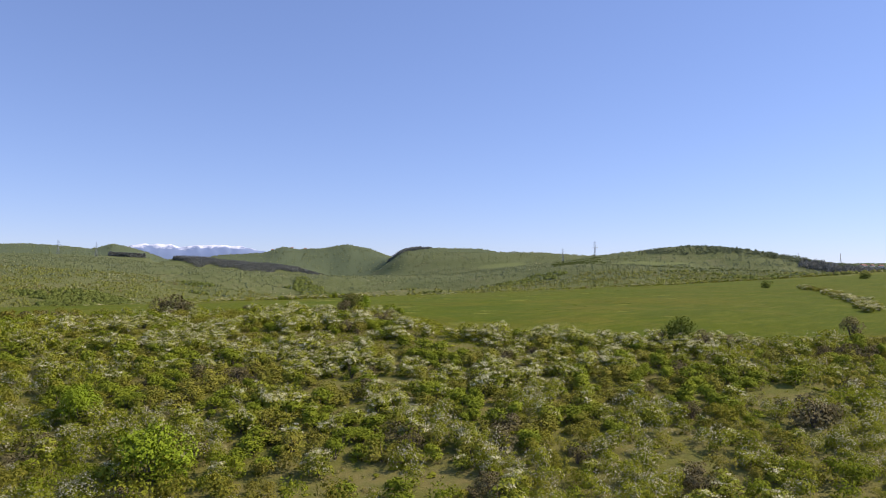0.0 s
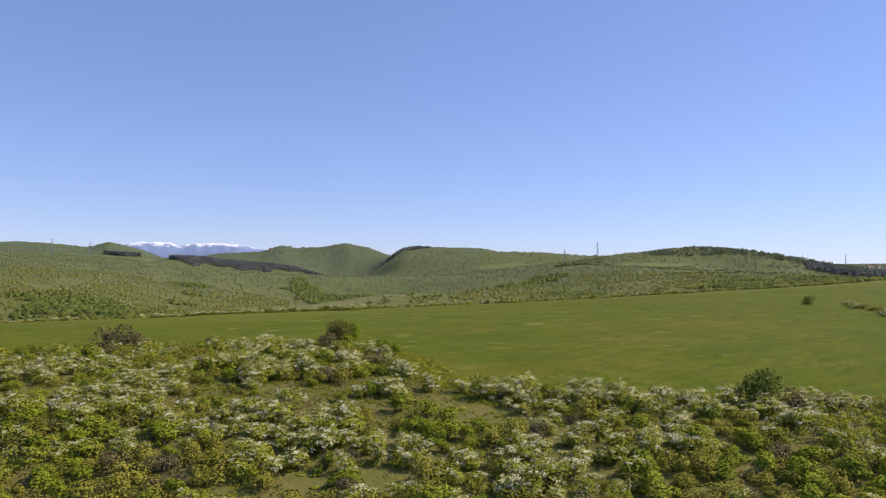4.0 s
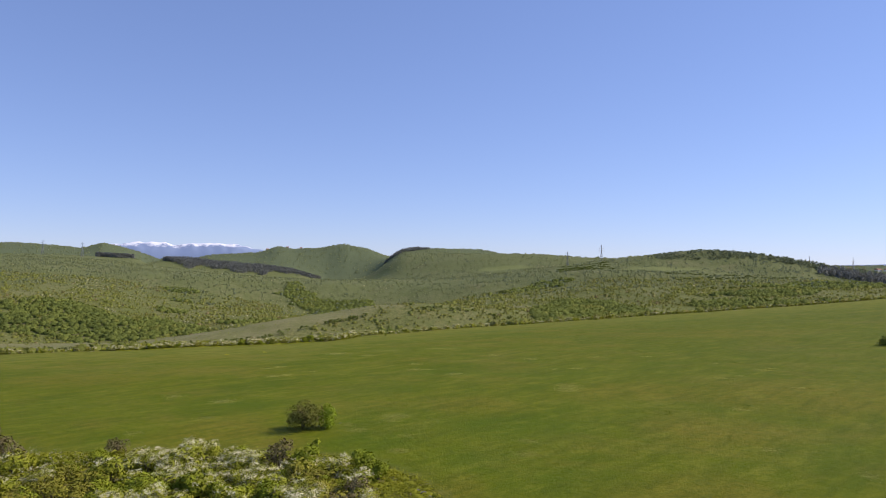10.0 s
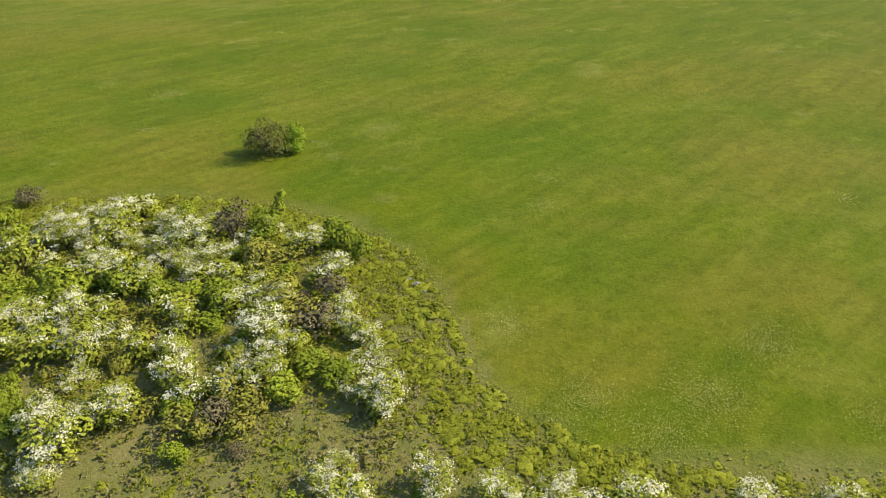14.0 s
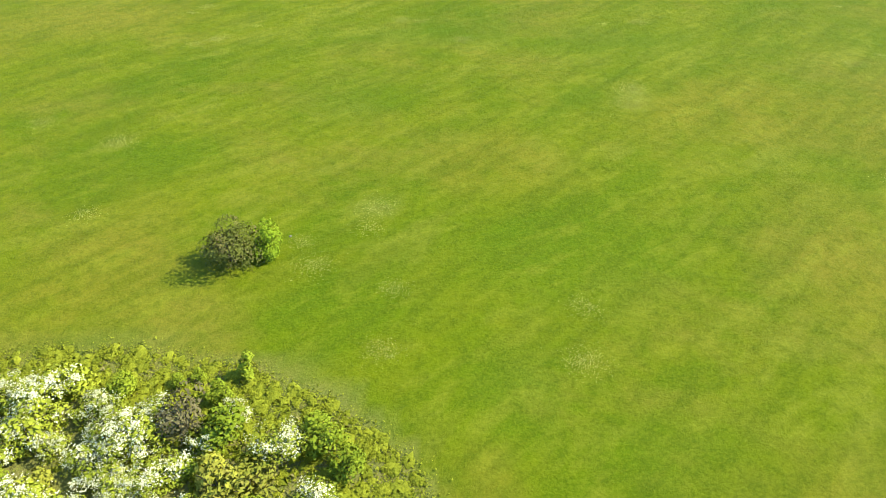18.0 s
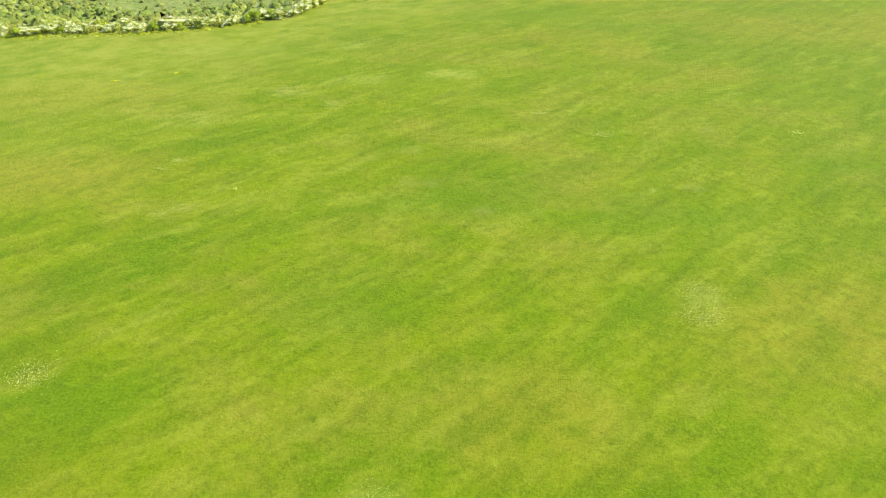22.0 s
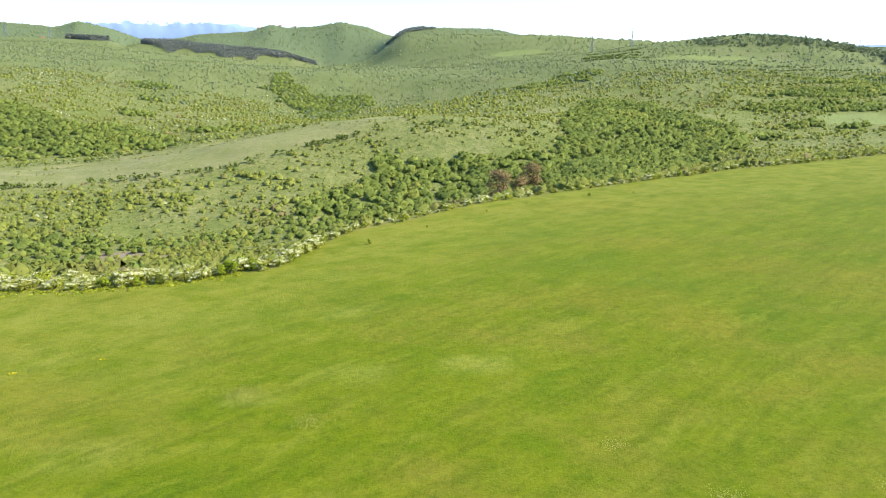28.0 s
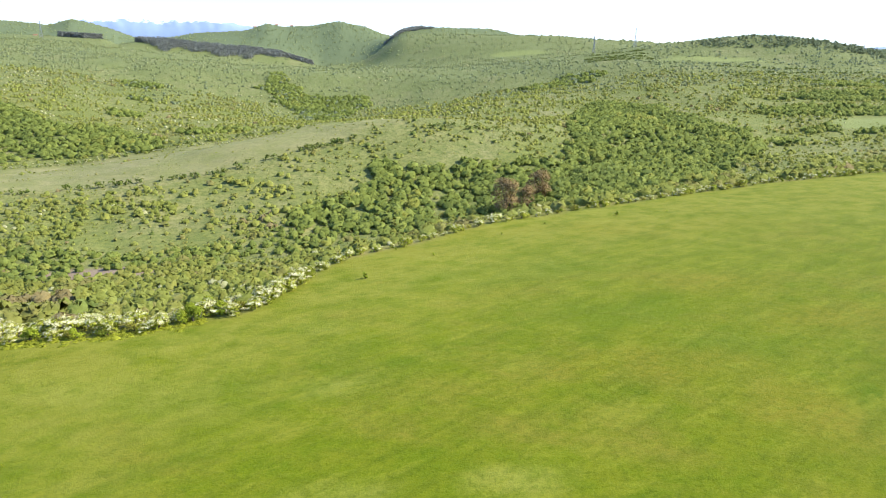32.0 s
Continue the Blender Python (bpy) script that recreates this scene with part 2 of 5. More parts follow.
    f = n.mix(n.maths("MULTIPLY", n.attribute("shelf"), 0.5), f, n.mix(n.ramp(n.noise(0.06, 5, 0.7), 0.38, 0.62), (0.2, 0.2, 0.075), (0.275, 0.245, 0.12)))
    c = n.mix(n.attribute("far"), r, f)
    g = n.mix(n.maths("MULTIPLY", n.attribute("brow"), n.ramp(patch, 0.3, 0.7)), g, (0.2, 0.202, 0.026))
    c = n.mix(n.attribute("meadow"), c, g)
    c = n.mix(n.attribute("field"), c, n.mix(patch, (0.165, 0.195, 0.06), (0.2, 0.225, 0.07)))
    c = n.mix(n.attribute("earth"), c, n.mix(patch, (0.2, 0.15, 0.095), (0.27, 0.21, 0.145)))
    # forest floor on the peaks, with haze dulling put into its colour
    c = n.mix(n.attribute("hazy_forest"), c, (0.12, 0.15, 0.07))
    n.bump(n.maths("ADD", n.maths("MULTIPLY", tuft, 0.6), n.maths("MULTIPLY", grain, 0.35)), 0.6, 0.5)
    return n.done(c, 0.9, 0.08)


M_GROUND = ground_material()


# ---- the lie of the land ----
def smooth(a, b, x):
    t = np.clip((x - a) / (b - a), 0, 1)
    return t * t * (3 - 2 * t)


EDGE_X = (-420, -150, -100, -70, -53, -38, -33, -27, -14, 2, 25, 55, 89, 125, 166, 230, 420)
EDGE_Y = (330, 292, 291, 290, 293, 302, 320, 334, 346, 364, 377, 393, 409, 419, 431, 455, 540)


def far_edge(x):
    """Where the meadow ends and the valley begins."""
    return np.interp(x, EDGE_X, EDGE_Y)


def near_edge(x):
    """Where the scrub ends and the meadow begins."""
    return np.interp(x, (-160, -90, -58, -27, -16, -9, -4, -1, 0.5, 3, 9, 25, 46, 72, 95, 160), (136, 139, 146, 148, 146, 142.3, 138, 131.5, 124.5, 120, 116.6, 114.6, 113, 116.5, 126, 150))


HILLS = (  # x, y, half-widths, turn, height
    (-150, 450, 110, 60, 25, -16.2),
    (40, 570, 110, 45, 40, -10.7),
    (200, 690, 120, 45, 30, -11.4),
    (-30, 660, 110, 55, 10, 20),
    (-330, 700, 160, 90, 10, -29.9),
    (-150, 1030, 170, 120, 20, -32.8),
    (-520, 1200, 260, 200, -20, 7.8),
    (250, 1180, 160, 150, 0, 25.7),
    (505, 1322, 135, 90, -10, 45),
    (280, 1400, 150, 90, 0, 12),
    (90, 2000, 350, 250, 0, 39.8),
    (-95, 2450, 130, 150, 0, 39),
    (130, 2600, 120, 180, 0, 44),
    (-440, 3170, 170, 300, 0, 70),
    (-770, 3250, 105, 300, 0, 50),
)
MORE_HILLS = (
    (-1075, 2270, 110, 220, 0, 44),
    (-1600, 2500, 400, 300, 0, 56),
    (-330, 1800, 260, 200, 0, -60.6),
    (-700, 1950, 250, 180, 0, 16.2),
    (700, 900, 300, 300, 0, 18.1),
    (-1100, 1200, 400, 300, 0, 46.0),
    (900, 1500, 300, 300, 0, 5.1),
)


def lumps(x, y, size):
    """Gentle unevenness without a pattern."""
    s = 0
    for k, (a, b, c) in enumerate(((1.0, 0.31, 0.4), (-0.45, 0.93, 1.9), (0.72, -0.66, 3.1), (0.2, 1.3, 5.2), (1.6, 0.5, 0.9))):
        s = s + np.sin((a * x + b * y) / size + c + 0.7 * np.sin((b * x - a * y) / size * 0.6 + c * 2))
    return s / 3


def speckle(x, y, size, seed):
    """Smooth random values from 0 to 1 over the plan."""
    u, v = np.asarray(x, float) / size + seed * 17.13, np.asarray(y, float) / size - seed * 9.71
    i, j = np.floor(u), np.floor(v)
    f, g = u - i, v - j
    f, g = f * f * (3 - 2 * f), g * g * (3 - 2 * g)
    toss = lambda a, b: np.modf(np.abs(np.sin(a * 12.9898 + b * 78.233 + seed * 3.17) * 43758.5453))[0]
    low = toss(i, j) * (1 - f) + toss(i + 1, j) * f
    return low * (1 - g) + (toss(i, j + 1) * (1 - f) + toss(i + 1, j + 1) * f) * g


def patchy(x, y, size, seed):
    """Uneven patches at three scales, about -1 to 1."""
    s = speckle(x, y, size, seed) + 0.55 * speckle(x, y, size * 0.43, seed + 1) + 0.3 * speckle(x, y, size * 0.19, seed + 2)
    return (s / 1.85 - 0.5) * 2.6


RIDGE_FRONT = ((-0.696, -0.559, -0.518, -0.476, -0.421, -0.386, -0.351, -0.281, -0.224, -0.167, -0.124, -0.066), (31.0, 31.8, 31.2, 28.2, 19.1, 10.7, 5.9, -4.0, -19.6, -30.2, -30.0, -21.4))
RIDGE_PINES = ((-0.7, -0.562, -0.52, -0.479, -0.451, -0.423, -0.406, -0.388, -0.352, -0.317, -0.246, -0.21, -0.161, -0.124, -0.066), (40.2, 40.3, 39.8, 36.7, 34.6, 32.4, 19.3, 26.2, 29.3, 20.2, 9.7, 0.0, -30.0, -23.9, 8.7))
RIDGE_BACK = ((-0.712, -0.571, -0.536, -0.5, -0.471, -0.446, -0.422, -0.394, -0.358, -0.321, -0.285, -0.256, -0.23, -0.205, -0.168, -0.135, -0.103, -0.074, -0.023), (85.8, 87.7, 80.8, 73.7, 94.2, 81.1, 64.1, 37.5, 36.5, 56.2, 61.0, 67.7, 88.7, 81.9, 88.7, 103.3, 85.6, 63.7, 57.7))


def far_ridges(x, y, far):
    """Three ridges one behind the other, by bearing and distance."""
    away, bearing = np.hypot(x, y), x / np.maximum(y, 1)
    front, pines, back = (np.interp(bearing, *r) for r in (RIDGE_FRONT, RIDGE_PINES, RIDGE_BACK))
    z = far + (front - far) * smooth(1500, 1950, away)
    z = z + (pines - z) * smooth(1950, 2110, away)
    z = z + (pines - 14 - z) * smooth(2130, 2300, away)
    z = z + (back + 1.5 * lumps(x, y, 30) - z) * smooth(2300, 2850, away)
    z = z + (15 - z) * smooth(3000, 3900, away)
    return far + (z - far) * smooth(-0.05, -0.11, bearing) * smooth(200, 900, y)


def height(x, y):
    """The ground's height."""
    x, y = np.asarray(x, float), np.asarray(y, float)
    u, v = np.clip(x, -260, 300) / 100, (np.clip(y, 60, 470) - 150) / 100
    meadow = -8.82 + 0.83 * u + 1.69 * v + 2.26 * u * v - 1.81 * v * v - 0.26 * u * u
    meadow = meadow - 0.135 * 14 * np.logaddexp(0, (114 - y) / 14) * smooth(-260, 30, y) + 0.15 * lumps(x, y, 9)
    far = -40 + 70 / (1 + np.exp(-(y - 1500) / 350))
    for cx, cy, sx, sy, turn, tall in HILLS + MORE_HILLS:
        c, s = math.cos(radians(turn)), math.sin(radians(turn))
        p, q = (x - cx) * c + (y - cy) * s, (y - cy) * c - (x - cx) * s
        far = far + tall * np.exp(-0.5 * ((p / sx) ** 2 + (q / sy) ** 2))
    far = far + lumps(x, y, 45) * 2.0 * smooth(500, 900, y) + lumps(x, y, 160) * 4 * smooth(900, 2000, y)
    far = far + (2.6 * patchy(x, y, 85, 4) + 0.8 * patchy(x, y, 27, 9)) * smooth(60, 160, y - far_edge(x)) * smooth(1500, 1200, y)
    far = far_ridges(x, y, far)
    return meadow + (far - meadow) * smooth(0, 95, y - far_edge(x))


def mesh_of(name, verts, faces, material, tint=None, normals=None):
    """A mesh from arrays of corners and of faces that all have as many corners."""
    me = bpy.data.meshes.new(name)
    verts, faces = np.ascontiguousarray(verts, np.float32), np.ascontiguousarray(faces, np.int32)
    n, k = faces.shape
    me.vertices.add(len(verts)), me.loops.add(n * k), me.polygons.add(n)
    me.vertices.foreach_set("co", verts.ravel())
    me.loops.foreach_set("vertex_index", faces.ravel())
    me.polygons.foreach_set("loop_start", np.arange(0, n * k, k, dtype=np.int32))
    me.update(calc_edges=True)
    if tint is not None:
        me.attributes.new("tint", "FLOAT", "POINT").data.foreach_set("value", np.ascontiguousarray(tint, np.float32))
    me.materials.append(material)
    if normals is not None:
        me.polygons.foreach_set("use_smooth", np.ones(n, bool))
        me.normals_split_custom_set_from_vertices(np.ascontiguousarray(normals, np.float32))
    return me


# the 2.6 by 1.6 ellipse greens the ground beside the field tree
LUSH = ((3, 144, 7, 5), (14, 136, 9, 6), (-10, 151, 8, 5), (10, 158, 12, 7), (-13, 188, 9, 6), (-30, 176, 7, 4), (-24.5, 154.8, 2.6, 1.6), (20, 203, 14, 5), (46, 216, 6, 2.5), (2, 207, 12, 5), (3, 321, 25, 7), (17, 297, 12, 6), (-39, 272, 14, 6), (28, 282, 10, 5))
PALE = ((-68, 274, 6, 2.4), (-27, 245, 3.5, 2), (-25, 294, 5, 2), (-20, 274, 5, 3), (-52, 274, 6, 3), (-59, 258, 5, 2.5), (-41, 234, 5, 3), (-17, 252, 5, 2.5), (-1, 254, 5, 2.5), (16, 352, 7, 2), (30, 378, 12, 2), (3, 128.5, 1.6, 1.6), (21, 187, 2, 2), (-8, 165, 1.8, 1.6))
DRY = ((23, 132, 12, 6), (8, 126, 9, 5), (0, 134, 3, 6), (35, 158, 8, 10), (32, 183, 14, 8), (3, 173, 7, 6), (-55, 215, 18, 9), (-32, 157, 8, 9), (35, 310, 12, 5), (30, 266, 6, 8), (-61, 284, 12, 6), (49, 293, 10, 6),
       (20, 355, 40, 8), (-67, 246, 18, 10), (-74, 206, 18, 12), (43, 251, 6, 4), (33, 245, 5, 2.5), (65, 285, 10, 8), (60, 178, 20, 14), (84, 278, 30, 14), (18, 279, 14, 5))


def shelf(x, y):
    """The open grassy shelf across the ravine."""
    low = np.interp(x, (-300, -217, -171, -127, -81, -58, -20, 30), (505, 525, 539, 562, 602, 625, 655, 690))
    high = np.interp(x, (-400, -330, -245, -183, -121, -50, 50), (680, 705, 748, 766, 827, 830, 760))
    return smooth(-6, 10, y - low) * smooth(10, -10, y - high) * smooth(10, -110, x)


def build_ground():
    rng = np.random.default_rng(3)
    a = np.linspace(-1, 1, 271)
    near = np.arange(30, 480, 2.5)
    far = 480 * (4950 / 480) ** np.linspace(0, 1, 190)
    rows = np.concatenate(([-3000, -1200, -500, -200, -80, -20], near, far))
    half = np.maximum(110, 0.72 * rows + 60)
    x = half[:, None] * a[None, :]
    wide = np.abs(a)[None, :] > 0.98
    x = np.where(wide, x + np.sign(a)[None, :] * (np.abs(a)[None, :] - 0.98) / 0.02 * 3500, x)
    y = np.repeat(rows[:, None], len(a), 1)
    z = height(x, y)
    verts = np.stack([x, y, z], -1).reshape(-1, 3)
    r, c = len(rows), len(a)
    i = (np.arange(r - 1)[:, None] * c + np.arange(c - 1)[None, :]).ravel()
    faces = np.stack([i, i + 1, i + 1 + c, i + c], -1)
    me = mesh_of("ground", verts, faces, M_GROUND)
    me.polygons.foreach_set("use_smooth", np.ones(len(faces), bool))
    X, Y = verts[:, 0], verts[:, 1]
    wob = 1.5 * lumps(X, Y, 3.5)
    de = Y - far_edge(X)
    masks = {
        "meadow": smooth(-1.5, 1.5, Y - near_edge(X) + wob) * smooth(3, -2, de + wob),
        "far": smooth(0, 30, de),
        "shelf": shelf(X, Y),
        # distance mask for the haze tint in the ground colour
        "far_haze": smooth(850, 1250, Y),
        "lush": np.max([smooth(1.3, 0.4, np.hypot((X - a) / c, (Y - b) / d) + 0.25 * patchy(X, Y, 5, 51)) for a, b, c, d in LUSH], axis=0),
        "pale": np.max([smooth(1.4, 0.4, np.hypot((X - a) / c, (Y - b) / d) + 0.3 * patchy(X, Y, 4, 57)) for a, b, c, d in PALE], axis=0),
        "dry": np.max([smooth(1.4, 0.4, np.hypot((X - a) / c, (Y - b) / d) + 0.25 * patchy(X, Y, 6, 53)) for a, b, c, d in DRY], axis=0),
        "brow": smooth(-95, -4, de + 5 * lumps(X, Y, 12)),
        "earth": smooth(1, 0.7, np.hypot((X + 133) / 24, (Y - 440) / 9) + 0.3 * lumps(X, Y, 7)),
        "field": np.maximum(smooth(1, 0.85, np.hypot((X - 352) / 80, (Y - 1186) / 17)), np.maximum(smooth(1, 0.85, np.hypot((X - 345) / 42, (Y - 778) / 26)), smooth(1, 0.8, np.hypot((X - 145) / 70, (Y - 1710) / 40)))),
        "hazy_forest": smooth(2150, 2500, np.hypot(X, Y)),
    }
    for key, m in masks.items():
        me.attributes.new(key, "FLOAT", "POINT").data.foreach_set("value", np.ascontiguousarray(m, np.float32))
    tagged(new("ground", me), "green meadow plateau, scrubby slopes and far hills", "ground", kind="structure")


build_ground()


# ---- plants ----
def sprigs(rng, points, normals, size, fold=0.25):
    """Four-cornered leaf sprays round points, bent along the middle: corners and faces."""
    n = len(points)
    normals = normals / np.linalg.norm(normals, axis=1, keepdims=True)
    t = rng.normal(size=(n, 3))
    t -= (t * normals).sum(1, keepdims=True) * normals
    t /= np.linalg.norm(t, axis=1, keepdims=True)
    b = np.cross(normals, t)
    s = (size * rng.uniform(0.6, 1.35, n))[:, None]
    w = s * rng.uniform(0.32, 0.75, (n, 1))
    lift = normals * s * fold
    k = rng.uniform(-0.25, 0.25, (n, 1)) * s
    v = np.stack([points - t * s * 0.5 - lift * 0.5, points - b * w * 0.5 - t * k + lift * 0.5,
                  points + t * s * 0.5 - lift * 0.5, points + b * w * 0.5 + t * k + lift * 0.5], 1)
    return v.reshape(-1, 3), np.arange(4 * n).reshape(n, 4), np.repeat(normals + np.array([0, 0, 0.85]), 4, 0)


def sprig_mesh(name, made, material, tint=None):
    verts, faces, normals = made
    return mesh_of(name, verts, faces, material, tint, normals / np.linalg.norm(normals, axis=1, keepdims=True))


def crown_points(rng, n, wide, tall, lobes, inner=0.2, foot=0.06):
    """Points and outward ways over a lumpy crown."""
    ang = rng.uniform(0, 2 * np.pi, lobes)
    lift = rng.uniform(0.1, 0.74, lobes)
    rad = 0.36 * wide * np.sqrt(rng.uniform(0.15, 1, lobes)) * np.sqrt(1 - lift ** 2)
    lz = tall * lift
    lr = wide * rng.uniform(0.18, 0.3, lobes)
    centre = np.stack([rad * np.cos(ang), rad * np.sin(ang), lz], -1)
    pick = rng.integers(0, lobes, n)
    d = rng.normal(size=(n, 3))
    d[:, 2] = np.abs(d[:, 2]) * rng.choice([1, 1, 1, -0.9], n)
    d /= np.linalg.norm(d, axis=1, keepdims=True)
    r = lr[pick] * (1 - inner * rng.uniform(0, 1, n) ** 2) * rng.uniform(0.85, 1.15, n)
    flat = np.array([1, 1, min(1.0, tall / wide * 1.15)])
    p = centre[pick] + d * r[:, None] * flat
    p[:, 2] = np.clip(p[:, 2], foot * tall * rng.uniform(0.1, 1.2, n), None)
    way = d + rng.normal(size=(n, 3)) * 0.38 + np.array([0, 0, 0.25])
    return p, way


def tube(path, radii, sides=5):
    """A tapered limb along points."""
    verts, faces = [], []
    for (x, y, z), r in zip(path, radii):
        for k in range(sides):
            a = 2 * math.pi * k / sides
            verts.append((x + r * math.cos(a), y + r * math.sin(a), z))
    for i in range(len(path) - 1):
        for k in range(sides):
            m = (k + 1) % sides
            faces.append((i * sides + k, i * sides + m, (i + 1) * sides + m, (i + 1) * sides + k))
    return verts, faces


def stems(rng, wide, tall, count, thick):
    """Limbs that part from one foot."""
    verts, faces = [], []
    for k in range(5):
        verts.append((thick * 1.6 * math.cos(1.2566 * k), thick * 1.6 * math.sin(1.2566 * k), -0.3))
    for k in range(count):
        a = 2 * math.pi * k / count + rng.uniform(-0.5, 0.5)
        reach = wide * rng.uniform(0.12, 0.36)
        bend = rng.uniform(-0.1, 0.1, 2) * wide
        path = []
        for f in (0.25, 0.6, 0.9):
            path.append((reach * f * math.cos(a) + bend[0] * f * (1 - f), reach * f * math.sin(a) + bend[1] * f * (1 - f), tall * 0.78 * f))
        v, q = tube(path, [thick * 0.75, thick * 0.45, thick * 0.15])
        m = len(verts)
        faces += [(j, (j + 1) % 5, m + (j + 1) % 5, m + j) for j in range(5)]
        faces += [tuple(i + m for i in f) for f in q]
        verts += v
    return verts, faces


def plant_kind(seed, wide, tall, leaves, leaf, flowers, flower, lobes, stem_count, leaf_mat, thick=0.06):
    """Meshes of one shrub or tree: (part name, mesh) pairs."""
    rng = np.random.default_rng(seed)
    p, d = crown_points(rng, leaves, wide, tall, lobes)
    made = [("crown", sprig_mesh("crown", sprigs(rng, p, d, leaf), leaf_mat))]
    v, f = stems(rng, wide, tall, stem_count, thick)
    made.append(("trunk", mesh_of("trunk", v, f, M_BARK)))
    if flowers:
        rng2 = np.random.default_rng(seed)
        q, e = crown_points(rng2, 60, wide * 1.02, tall * 1.03, lobes, 0.05)
        upper = np.argsort(-(q[:, 2] / tall + rng2.uniform(0, 0.9, 60)))[:min(36, max(9, flowers // 17))]
        pick = rng2.choice(upper, flowers)
        q = q[pick] + rng2.normal(size=(flowers, 3)) * np.array([0.058, 0.058, 0.03]) * wide
        e = e[pick] + rng2.normal(size=(flowers, 3)) * 0.3
        keep = np.arange(flowers)
        made.append(("blossom", sprig_mesh("blossom", sprigs(rng2, q[keep], e[keep] + np.array([0, 0, 0.4]), flower), M_BLOSSOM)))
    return made


def plant(name, parts, x, y, size, turn, label, category, group, squash=1.0, sink=0.0):
    root = new(name)
    root.empty_display_size = 0.3
    root.matrix_world = Matrix.Translation((x, y, float(height(x, y)) - sink)) @ Matrix.Rotation(turn, 4, "Z") @ Matrix.Diagonal((size, size, size * squash, 1))
    for part_name, me in parts:
        ob = new(part_name, me)
        ob.parent = root
    return tagged(root, label, category, group)


def field_noise(x, y, size, seed):
    return noise.noise(Vector((x / size + seed * 17.3, y / size - seed * 9.1, seed * 3.7)))


CLEAR = ((-8, 62, 5.5, 4.2), (-13, 85, 4.8, 2.2), (42, 84, 6, 3.2), (38.5, 75, 4, 2.5), (0.5, 62, 2.5, 3.2), (-8.5, 119.5, 3, 1.4), (-19, 114, 3.5, 2.2), (-18, 126.5, 2, 1.2), (-5, 88, 3.5, 2), (-16.3, 139.6, 1.6, 1.4), (-19.6, 140.6, 1.8, 1.5), (-12.8, 138.6, 1.7, 1.4), (-9.8, 139.2, 1.5, 1.2))


def clear_at(x, y):
    return any(((x - a) / c) ** 2 + ((y - b) / d) ** 2 < 1 for a, b, c, d in CLEAR)


# ---- foreground scrub ----
def kinds(base, count, **how):
    return [plant_kind(base + k, **how) for k in range(count)]


HAW_FINE = kinds(100, 5, wide=3.0, tall=2.4, leaves=820, leaf=0.24, flowers=1250, flower=0.115, lobes=9, stem_count=5, leaf_mat=M_HAW)
HAW = kinds(120, 5, wide=3.0, tall=2.4, leaves=560, leaf=0.29, flowers=560, flower=0.15, lobes=8, stem_count=5, leaf_mat=M_HAW)
HAW_HEDGE = kinds(130, 5, wide=3.2, tall=2.2, leaves=380, leaf=0.32, flowers=560, flower=0.18, lobes=8, stem_count=5, leaf_mat=M_HAW)
HAW_FEW = kinds(140, 4, wide=3.0, tall=2.4, leaves=600, leaf=0.29, flowers=180, flower=0.15, lobes=8, stem_count=5, leaf_mat=M_HAW)
GREEN_FINE = kinds(160, 4, wide=2.8, tall=2.3, leaves=900, leaf=0.27, flowers=0, flower=0, lobes=9, stem_count=5, leaf_mat=M_GREEN)
GREEN = kinds(180, 4, wide=2.8, tall=2.3, leaves=680, leaf=0.275, flowers=0, flower=0, lobes=8, stem_count=5, leaf_mat=M_GREEN)
OLIVE = kinds(200, 5, wide=2.9, tall=2.1, leaves=680, leaf=0.26, flowers=0, flower=0, lobes=9, stem_count=6, leaf_mat=M_OLIVE)
BROWN = kinds(220, 4, wide=2.8, tall=2.3, leaves=600, leaf=0.23, flowers=0, flower=0, lobes=7, stem_count=9, leaf_mat=M_BROWN)
TREE = kinds(240, 3, wide=6.0, tall=5.4, leaves=2800, leaf=0.31, flowers=0, flower=0, lobes=13, stem_count=4, leaf_mat=M_LIGHT, thick=0.12)
DARK_TREE = kinds(250, 2, wide=4.5, tall=4.2, leaves=1500, leaf=0.32, flowers=0, flower=0, lobes=10, stem_count=3, leaf_mat=M_DARK, thick=0.1)

SHRUBS = {
    "white": ("flowering_hawthorn", "hawthorn shrub covered in white blossom on the slope", "hawthorn in full white blossom"),
    "few": ("hawthorn", "green hawthorn shrub with sparse white blossom", "hawthorn with sparse blossom"),
    "green": ("green_shrub", "fresh green leafy shrub in rough scrub", "fresh green shrubs"),
    "olive": ("olive_shrub", "olive green shrub with dull small leaves", "olive shrubs"),
    "brown": ("brown_shrub", "brown twiggy shrub barely in leaf", "brown twiggy shrubs"),
}
SETS = {"white": HAW, "few": HAW_FEW, "green": GREEN, "olive": OLIVE, "brown": BROWN}
LIMIT = 290
placed = {key: 0 for key in SHRUBS}
rest = []


